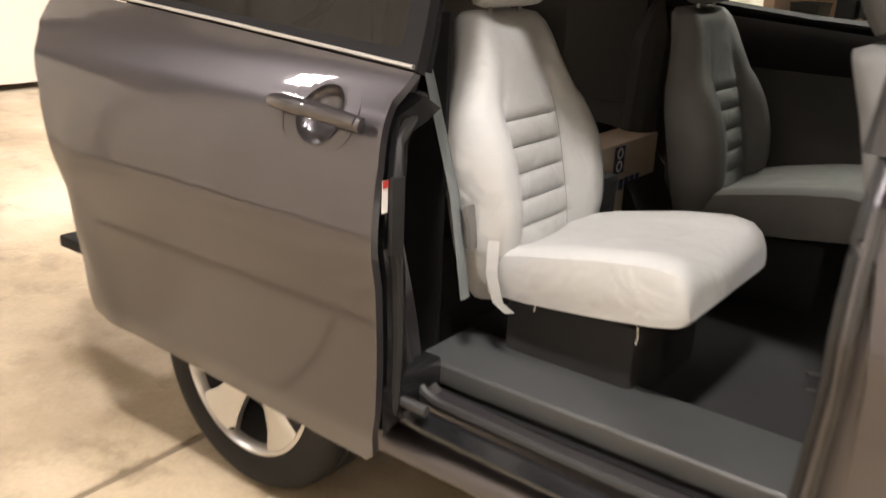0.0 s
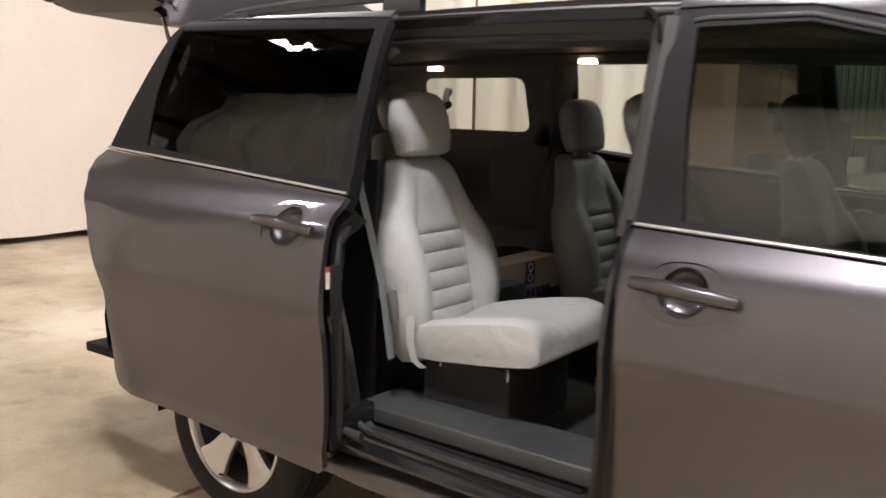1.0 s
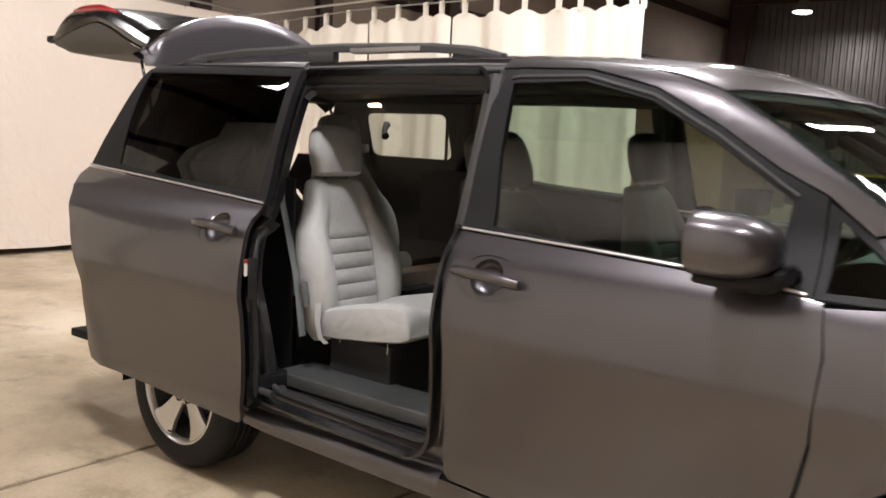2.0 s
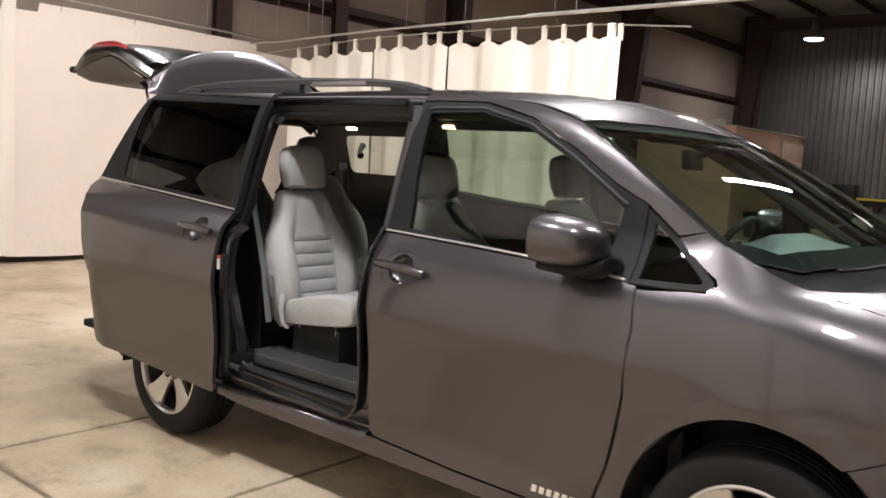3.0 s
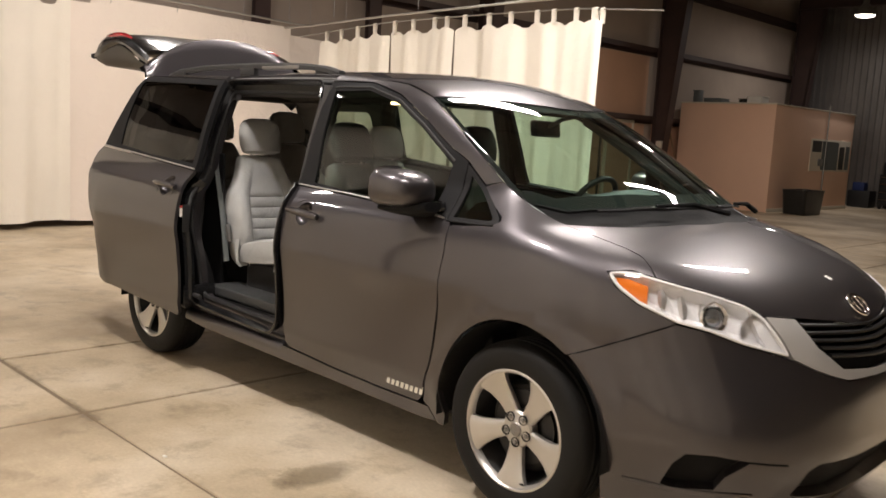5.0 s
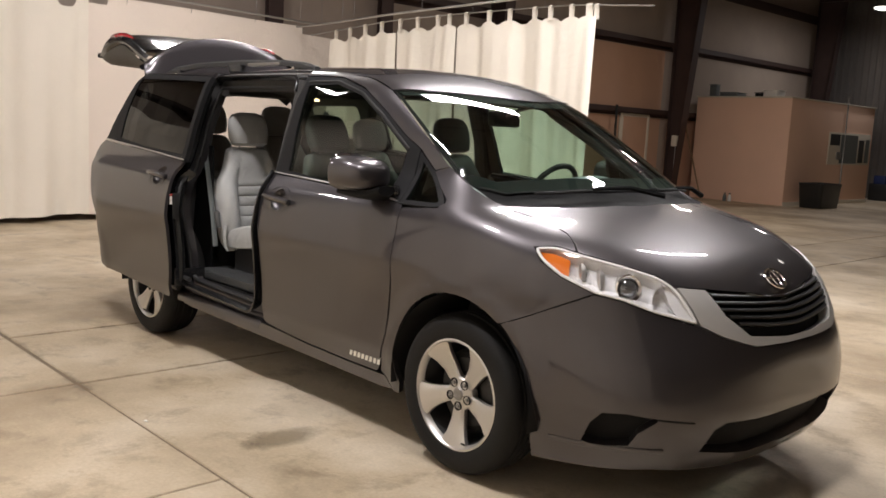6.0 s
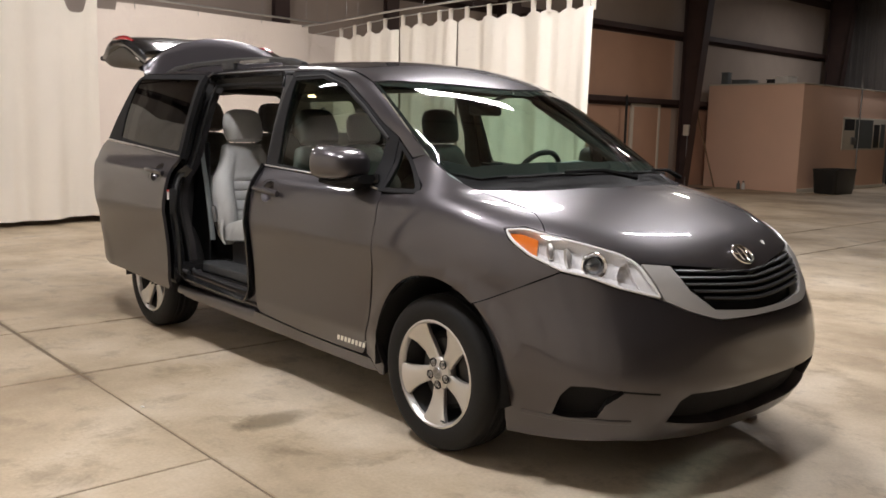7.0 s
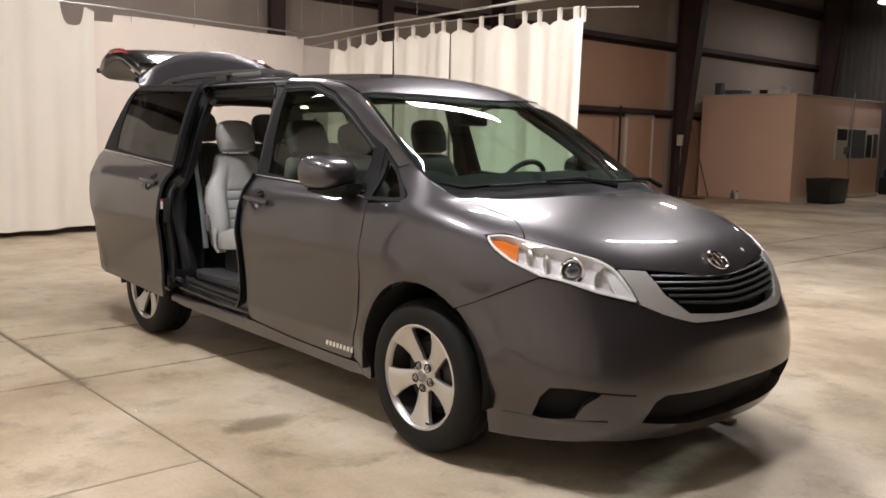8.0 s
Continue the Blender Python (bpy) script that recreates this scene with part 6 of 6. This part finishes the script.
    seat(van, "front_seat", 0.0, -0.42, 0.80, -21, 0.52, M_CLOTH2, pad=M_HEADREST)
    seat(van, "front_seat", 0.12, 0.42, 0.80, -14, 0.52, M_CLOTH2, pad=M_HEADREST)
    seat(van, "third_row_seat", -1.52, 0.15, 0.835, -14, 0.54, depth=0.16)
    seat(van, "third_row_seat", -1.52, -0.44, 0.835, -14, 0.50, depth=0.16)
    # belt with its buckle loop beside the near seat
    part("seat_belt", tube([(-1.16, -0.69, 1.62), (-1.10, -0.745, 1.2), (-0.99, -0.76, 0.90), (-0.95, -0.755, 0.66)], 0.018, 8, flat=0.25), M_DASH, van)
    part("belt_anchor", tube([(-0.955, -0.735, 0.78), (-0.958, -0.742, 0.84), (-0.965, -0.742, 0.872), (-0.985, -0.735, 0.862)], [0.014, 0.016, 0.018, 0.010], 10), M_CLOTH2, van)
    part("seat_flap", loft([[(-0.90, -0.70, 0.80), (-0.925, -0.712, 0.80)], [(-0.89, -0.716, 0.72), (-0.92, -0.72, 0.72)], [(-0.865, -0.722, 0.662), (-0.895, -0.722, 0.655)], [(-0.835, -0.718, 0.644), (-0.86, -0.72, 0.636)]], closed=False), M_CLOTH, van)
    for x in (-0.545, -0.80):
        part("loose_thread", tube([(x, -0.690, 0.69), (x + 0.004, -0.692, 0.667), (x, -0.691, 0.650)], 0.0015, 5), M_WHITE, van)
    # belt and coat hook by the far rear window
    part("belt_strap", tube([(-1.95, 0.66, 1.41), (-1.96, 0.68, 1.25), (-1.97, 0.69, 1.0)], 0.026, 8, flat=0.2), M_DASH, van)
    part("belt_guide", box((-1.975, 0.625, 1.385), (-1.925, 0.655, 1.435), 0.008), M_CLOTH2, van, "pale belt guide")
    part("coat_hook", tube([(-1.83, 0.70, 1.56), (-1.82, 0.67, 1.53), (-1.81, 0.655, 1.50), (-1.79, 0.645, 1.488)], [0.022, 0.018, 0.018, 0.024], 8), M_PLASTIC, van)
    # courtesy lamps, lit
    for x, y, z in ((-1.83, 0.60, 1.665), (-1.0, 0.60, 1.69)):
        part("courtesy_lamp", box((x - 0.04, y - 0.025, z - 0.012), (x + 0.04, y + 0.025, z + 0.01), 0.006), M_LAMPON, van, "lit courtesy lamp")
    part("overhead_console", box((-0.65, -0.12, 1.72), (-0.25, 0.12, 1.762), 0.015), M_LINER, van)
    return van


build_van()

# carton behind the far seat
carton = thing("cardboard_carton", "pale cardboard carton with dark print on the van floor", "carton")
part("box_body", box((-1.345, 0.10, 0.452), (-1.20, 0.83, 0.800), 0.004), M_CARDBOARD, carton, smooth=False)
part("print_panel", box((-1.2005, 0.475, 0.69), (-1.1985, 0.555, 0.79)), M_BLUE, carton, smooth=False)
for z, m in ((0.775, M_WHITE), (0.728, M_WHITE)):
    part("print_ring", moved(tube([(0, 0.018 * math.cos(t), 0.018 * math.sin(t)) for t in np.linspace(0, 2 * math.pi, 21)[:-1]], 0.004, 5, True), pose(-1.198, 0.515, z - 0.01)), m, carton)
for k in range(7):
    part("print_bar", box((-1.2003, 0.40 + 0.044 * k, 0.625), (-1.1985, 0.432 + 0.044 * k, 0.665)), M_BLUE, carton, smooth=False)


# ---------------------------------------------------------------- curtains and their pipes
def cloth(y_of, u0, u1, top, bottom, name, label, material, along="x", at=0.0, seed=1, amp=0.045, folds=4.2, tabs=(), rod=None, group="hall curtains"):
    """A hanging sheet along x or y, pleated by a few waves, with real thickness; tabs loop over a rod."""
    rnd = random.Random(seed)
    ph = [rnd.uniform(0, 6.28) for _ in range(8)]
    fr = [folds * f for f in (0.55, 1.0, 1.7, 2.9)]
    L = u1 - u0
    nu, nz = max(24, int(abs(L) / 0.022)), 44
    bm = bmesh.new()
    back = 0.006
    grid = []
    for side in (0, 1):
        rows = []
        for j in range(nz + 1):
            v = j / nz
            row = []
            for i in range(nu + 1):
                u = u0 + L * i / nu
                zt = top(u) if callable(top) else top
                if tabs:
                    d = min(abs(u - t) for t in tabs)
                    zt -= min(0.05, 0.55 * d * d * 4)
                z = zt + (bottom + 0.012 * math.sin(u * 3.1 + ph[5]) - zt) * v
                g = 0.35 + 0.75 * v ** 0.7
                o = amp * g * (0.9 * math.sin(fr[0] * u * 2 + ph[0] + 0.5 * v) + 0.8 * math.sin(fr[1] * u * 2 + ph[1] + 0.35 * math.sin(2.2 * v + ph[6]))
                               + 0.45 * math.sin(fr[2] * u * 2 + ph[2] - 0.6 * v) + 0.22 * math.sin(fr[3] * u * 2 + ph[3] + 0.9 * v))
                o += 0.012 * noise.noise(Vector((u * 2.3, v * 3.0, seed * 7.7))) + side * back
                p = (u, at + o, z) if along == "x" else (at + o, u, z)
                row.append(bm.verts.new(p))
            rows.append(row)
        grid.append(rows)
    for side, rows in enumerate(grid):
        for A, B in zip(rows, rows[1:]):
            for k in range(nu):
                f = (A[k], A[k + 1], B[k + 1], B[k])
                bm.faces.new(f if side == 0 else f[::-1])
    F, K = grid
    for k in range(nu):
        bm.faces.new((F[0][k], K[0][k], K[0][k + 1], F[0][k + 1]))
        bm.faces.new((F[nz][k], F[nz][k + 1], K[nz][k + 1], K[nz][k]))
    for j in range(nz):
        bm.faces.new((F[j][0], F[j + 1][0], K[j + 1][0], K[j][0]))
        bm.faces.new((F[j][nu], K[j][nu], K[j + 1][nu], F[j + 1][nu]))
    th = thing(name, label, "curtain", group)
    part("panel", bm, material, th)
    for t in tabs:
        zt, zr = top(t), rod(t)
        w = rnd.uniform(0.024, 0.032)
        rows = [[(t - w, at + yy, zz), (t + w, at + yy, zz)] for yy, zz in ((-0.012, zt - 0.03), (-0.016, (zt + zr) / 2), (-0.018, zr), (0, zr + 0.018), (0.018, zr), (0.016, (zt + zr) / 2), (0.012, zt - 0.03))]
        part("tab", loft(rows, closed=False), material, th)
    return th


ROD = lambda x: 2.93 + 0.035 * math.sin((x + 7.2) / 6.0 * math.pi) - 0.06 * max(0.0, (x + 2.3) / 1.0) - 0.06 * max(0.0, (-5.6 - x) / 1.5)
TOPZ = lambda x: ROD(x) - 0.125
rn = random.Random(5)
TABS = []
tx = -6.93
while tx < -2.1:
    TABS.append(tx)
    tx += rn.uniform(0.22, 0.42)
TABS += [-2.16, -2.05]
for (a, b, sd) in ((-7.02, -5.52, 3), (-5.52, -4.29, 8), (-4.27, -2.02, 12)):
    cloth(None, a, b, TOPZ, 0.075, "tab_curtain", "cream cotton tab-top curtain hanging from a thin rod", M_CURTAIN, "x", 4.44, sd, 0.07, 4.4,
          [t for t in TABS if a + 0.02 < t < b - 0.02], ROD)
cloth(None, -5.2, 1.08, lambda u: 3.135 - 0.31 * max(0.0, 1 - ((u - 0.78) / 0.17) ** 4) - 0.10 * max(0.0, (u - 0.85) / 0.23), 0.085, "pleated_curtain", "cream pleated curtain hanging to just above the floor", M_CURTAIN, "y", -7.82, 21, 0.068, 3.6)
cloth(None, 1.0, 4.48, lambda u: (2.925 if u < 1.36 else 3.035 - 0.012 * (u - 1.36)) - 0.006 * math.sin(u * 2.1), 0.08, "canvas_curtain", "flat cream canvas sheet hung behind the van", M_CURTAIN2, "y", -7.92, 33, 0.008, 1.1)
cloth(None, 4.46, 5.15, lambda u: 2.885 - 0.03 * (u - 4.46), 0.08, "canvas_curtain", "short cream canvas sheet in the curtain corner", M_CURTAIN2, "y", -7.94, 35, 0.012, 1.6)

for a, b, sd in ((-7.9, -3.6, 41), (-3.55, 0.9, 43), (0.95, 6.3, 47)):
    cloth(None, a, b, 4.7, 0.075, "bay_curtain", "cream pleated curtain closing the long side of the bay", M_CURTAIN, "x", -4.95, sd, 0.05, 3.4)
bay = thing("bay_pipe", "galvanised pipe rail carrying the bay curtain", "pipe")
part("pipe_run", tube([(-8.0, -4.95, 4.715), (-1.0, -4.95, 4.71), (6.5, -4.95, 4.715)], 0.016, 10), M_PIPE, bay)
for x in (-7.0, -3.6, 0.9, 6.2):
    part("hanger", tube([(x, -4.95, 4.71), (x, -4.95, CEIL_Z)], 0.004, 5), M_STEEL, bay)

rod = thing("curtain_rod", "thin galvanised curtain rod with wire hangers", "rod")
part("rod_bar", tube([(x, 4.44, ROD(x)) for x in np.linspace(-7.6, -1.3, 24)], 0.009, 8), M_PIPE, rod)
for x in (-6.4, -4.9, -4.0, -2.8):
    part("hanger", tube([(x, 4.44, ROD(x) + 0.008), (x + 0.012, 4.42, ROD(x) + 0.05), (x, 4.36, 3.05), (x, 4.36, 6.4)], 0.0025, 5), M_STEEL, rod)
pp = thing("overhead_pipe", "galvanised pipe rail hung over the curtains", "pipe")
part("pipe_run", tube([(-7.80, 4.30, 2.965), (-7.2, 4.30, 2.965), (-5.4, 4.30, 3.02), (-3.05, 4.30, 3.055)], 0.016, 10), M_PIPE, pp)
part("pipe_run", tube([(-3.10, 4.30, 3.060), (-1.3, 4.30, 3.065), (0.1, 4.30, 3.075), (1.4, 4.30, 3.08)], 0.022, 10), M_PIPE, pp)
for x in (-6.6, -2.5, 0.12, 0.3):
    part("hanger", tube([(x, 4.30, 3.05), (x, 4.30, 6.4)], 0.004, 5), M_STEEL, pp)
lp = thing("side_pipe", "galvanised pipe rail with hooks over the canvas sheet", "pipe")
part("pipe_run", tube([(-7.85, -5.5, 3.13), (-7.85, 1.3, 3.12), (-7.85, 3.0, 3.09), (-7.85, 4.75, 3.05)], 0.016, 10), M_PIPE, lp)
for y in (1.6, 2.55, 3.6, 4.4, 4.8, 0.4, -2.0):
    part("hook", tube([(-7.85, y, 3.14), (-7.83, y, 3.10), (-7.86, y, 3.03), (-7.90, y + 0.02, 2.975), (-7.96, y + 0.03, 2.945 if y < 4.44 else 2.85)], 0.004, 5), M_STEEL, lp)
    part("hanger", tube([(-7.85, y, 3.12), (-7.85, y, 6.4)], 0.003, 5), M_STEEL, lp)

# ---------------------------------------------------------------- the far end of the hall
office = thing("site_office", "peach painted box office with a window in its side", "office", at=(0, 0, 0))
part("office_wall", box((-8.75, 17.75, 0), (-6.10, 22.95, 2.70), 0.012), M_BOXWALL, office)
part("roof_edge", box((-8.78, 17.72, 2.70), (-6.07, 22.98, 2.735), 0.004), M_DRYWALL, office)
part("skirting", box((-6.10, 17.75, 0.0), (-6.085, 22.95, 0.10), 0.003), M_DRYWALL, office)
win = part("office_window", box((-6.10, 20.05, 1.08), (-6.075, 22.80, 1.95), 0.003), M_DRYWALL, office, "white framed office window")
for a, b, c, d, mm in ((20.12, 20.72, 1.60, 1.90, M_TOOLBLACK), (20.78, 21.90, 1.12, 1.90, M_DASH), (22.0, 22.35, 1.14, 1.78, M_TOOLBLACK), (22.45, 22.72, 1.14, 1.80, M_DASH)):
    part("pane", box((-6.078, a, c), (-6.068, b, d)), mm, win, smooth=False)
part("conduit", tube([(-6.07, 21.0, 0.0), (-6.07, 21.0, 2.9)], 0.02, 8), M_STEEL, office)
part("outlet_box", box((-6.09, 20.55, 1.22), (-6.05, 20.85, 1.42), 0.004), M_STEEL, office)

for lo, hi, m, nm, lb in (((-7.0, 17.95, 2.735), (-6.62, 18.4, 2.90), M_WHITE, "white_case", "white plastic case lying on the office roof"),
                          ((-7.25, 18.0, 2.735), (-6.95, 18.3, 2.83), M_RUBBER, "dark_bag", "dark bag lying on the office roof"),
                          ((-8.25, 18.0, 2.735), (-7.75, 18.5, 2.84), M_DASH, "grey_bin", "grey plastic bin on the office roof"),
                          ((-8.62, 18.1, 2.735), (-8.42, 18.3, 3.05), M_DASH, "grey_canister", "grey canister standing on the office roof")):
    th = thing(nm, lb, nm.split("_")[1])
    part("shell", box(lo, hi, 0.03), m, th)
    part("lid", box((lo[0] - 0.01, lo[1] - 0.01, hi[2] - 0.002), (hi[0] + 0.01, hi[1] + 0.01, hi[2] + 0.02), 0.006), m, th)

for x, m, lb in ((-7.62, M_DASH, "small grey bottle on the floor by the office"), (-7.48, M_WHITE, "small white bottle on the floor by the office")):
    bt = thing("bottle", lb, "bottle", at=(x, 17.62, 0))
    part("bottle_body", lathe([(0.0, 0.0), (0.045, 0.0), (0.048, 0.01), (0.048, 0.13), (0.02, 0.17), (0.018, 0.19), (0.0, 0.19)], 16, "z"), m, bt)
    part("cap", lathe([(0.021, 0.185), (0.022, 0.215), (0.0, 0.216)], 12, "z"), M_TOOLBLACK, bt)

tub = thing("black_tub", "black plastic tub on the hall floor by the office", "tub")
part("shell", loft([[(x * s, y * s, z) for x, y in rounded(0.62, 1.2, 0.1)] for z, s in ((0.0, 0.88), (0.02, 0.9), (0.56, 1.0), (0.60, 1.03), (0.62, 1.03), (0.62, 0.95), (0.08, 0.85))]), M_TOOLBLACK, tub)
tub.matrix_basis = pose(-5.55, 18.6, 0)

chest = thing("tool_chest", "black rolling tool chest with steel drawer pulls", "tool chest", at=(-5.40, 24.85, 0))
part("body", box((-0.36, -0.3, 0.12), (0.36, 0.3, 1.05), 0.012), M_TOOLBLACK, chest)
part("top_box", box((-0.30, -0.26, 1.05), (0.36, 0.26, 1.42), 0.012), M_TOOLBLACK, chest)
for z in (0.30, 0.52, 0.76, 0.98):
    dr = part("drawer", box((-0.34, -0.315, z - 0.19), (0.34, -0.295, z), 0.004), M_TOOLBLACK, chest)
    part("pull", box((-0.33, -0.33, z - 0.018), (0.33, -0.313, z - 0.002), 0.003), M_CHROME, dr)
for x in (-0.3, 0.3):
    for y in (-0.24, 0.24):
        part("caster", moved(lathe([(0, -0.02), (0.06, -0.02), (0.06, 0.02), (0, 0.02)], 16), pose(x, y, 0.06)), M_RUBBER, chest)
bench = thing("work_bench", "dark work bench with a yellow top along the far wall", "bench", at=(-4.05, 24.9, 0))
part("bench_top", box((-0.9, -0.35, 0.98), (0.9, 0.35, 1.04), 0.008), M_YELLOW, bench)
part("apron", box((-0.86, -0.32, 0.80), (0.86, 0.32, 0.98), 0.006), M_TOOLBLACK, bench)
part("shelf", box((-0.84, -0.3, 0.22), (0.84, 0.3, 0.25), 0.004), M_COLUMN, bench)
for x in (-0.84, 0.84, -0.4):
    for y in (-0.3, 0.3):
        part("leg", box((x - 0.03, y - 0.03, 0), (x + 0.03, y + 0.03, 0.82), 0.004), M_COLUMN, bench)
for nm, lb, lo, hi, m in (("grey_crate", "grey crate stored under the work bench", (-4.35, 24.7, 0.25), (-3.9, 25.1, 0.62), M_DASH),
                          ("pale_bin", "pale plastic bin standing before the bench", (-5.0, 24.5, 0.0), (-4.55, 24.8, 0.42), M_DRYWALL),
                          ("folded_bags", "heap of dark bags on the hall floor", (-6.6, 24.4, 0.0), (-5.95, 25.0, 0.5), M_RUBBER),
                          ("blue_box", "small dark blue box on the heap of bags", (-6.5, 24.45, 0.5), (-6.15, 24.8, 0.75), M_BLUE)):
    th = thing(nm, lb, nm.split("_")[1])
    part("shell", box(lo, hi, 0.03), m, th)
    part("lid", box((lo[0] + 0.01, lo[1] + 0.01, hi[2] - 0.004), (hi[0] - 0.01, hi[1] - 0.01, hi[2] + 0.015), 0.006), m, th)

# on the west wall
dr = thing("door_1", "peach wall door in a pale frame", "door", kind="structure")
part("leaf", box((-8.995, 14.70, 0.0), (-8.95, 15.75, 2.05), 0.004), M_INSULLOW, dr)
for a, b, c, d in ((14.62, 14.70, 0.0, 2.13), (15.75, 15.83, 0.0, 2.13), (14.70, 15.75, 2.05, 2.13)):
    part("frame_bar", box((-8.995, a, c), (-8.93, b, d), 0.004), M_DRYWALL, dr)
eb = thing("electrical_box", "pale electrical box on the hall column", "electrical box")
part("case", box((-8.62, 16.42, 1.36), (-8.46, 16.58, 1.64), 0.01), M_DRYWALL, eb)
part("conduit", tube([(-8.53, 16.5, 0.0), (-8.53, 16.5, 1.37)], 0.014, 8), M_STEEL, eb)
pl = thing("leaning_pole", "thin wooden pole leaning on the hall wall", "pole")
part("shaft", tube([(-8.35, 18.0 - 0.35, 0.0), (-8.74, 17.1, 2.2)], 0.02, 8), mat("weathered_wood", (0.25, 0.16, 0.09), 0.7), pl)
bp = thing("black_post", "slim black post standing by the hall wall", "post")
part("shaft", tube([(-8.72, 14.1, 0.0), (-8.72, 14.1, 2.3)], 0.03, 8), M_RUBBER, bp)

# high-bay lamp far off
hb = thing("high_bay_lamp", "round high-bay lamp glowing under the roof", "lamp", at=(-5.81, 22.0, 5.42))
part("reflector", lathe([(0.05, 0.34), (0.10, 0.30), (0.16, 0.18), (0.26, 0.02), (0.27, 0.0)], 28, "z"), M_STEEL, hb)
part("diffuser", lathe([(0.262, 0.01), (0.25, -0.03), (0.16, -0.06), (0.0, -0.07)], 28, "z"), mat("glowing_diffuser", (1, 1, 1), 0.5, emit=(1.0, 0.92, 0.82), power=4), hb)
part("ballast", lathe([(0.0, 0.52), (0.07, 0.52), (0.08, 0.50), (0.08, 0.34), (0.0, 0.34)], 16, "z"), M_STEEL, hb)
part("stem", tube([(0, 0, 0.5), (0, 0, 1.15)], 0.012, 8), M_STEEL, hb)
l = bpy.data.lights.new("high_bay_light", "AREA")
l.shape, l.size, l.energy, l.color = "DISK", 0.5, 70, WARM
ob = new("high_bay_light", l)
ob.matrix_basis = pose(-5.81, 22.0, 5.33)
l = bpy.data.lights.new("high_bay_light", "AREA")
l.shape, l.size, l.energy, l.color = "DISK", 0.5, 112, (1.0, 0.86, 0.74)
ob = new("high_bay_light", l)
ob.matrix_basis = pose(-3.8, 12.0, 5.33)

# small litter on the floor
for x, y, s, m, nm, lb in ((0.17, -1.72, 0.012, M_WHITE, "paper_scrap", "scrap of white paper on the concrete floor"), (2.17, 0.61, 0.05, M_CARDBOARD, "brown_rag", "crumpled pale brown rag under the van")):
    th = thing(nm, lb, nm.split("_")[1], at=(x, y, 0))
    part("scrap", box((-s, -s * 0.6, 0), (s, s * 0.6, s * 0.4), s * 0.15), m, th)


# more high-bay lamps over the hall
copy_thing(hb, pose(-3.8, 12.0, 5.42))
copy_thing(hb, pose(1.3, 11.5, 5.42))
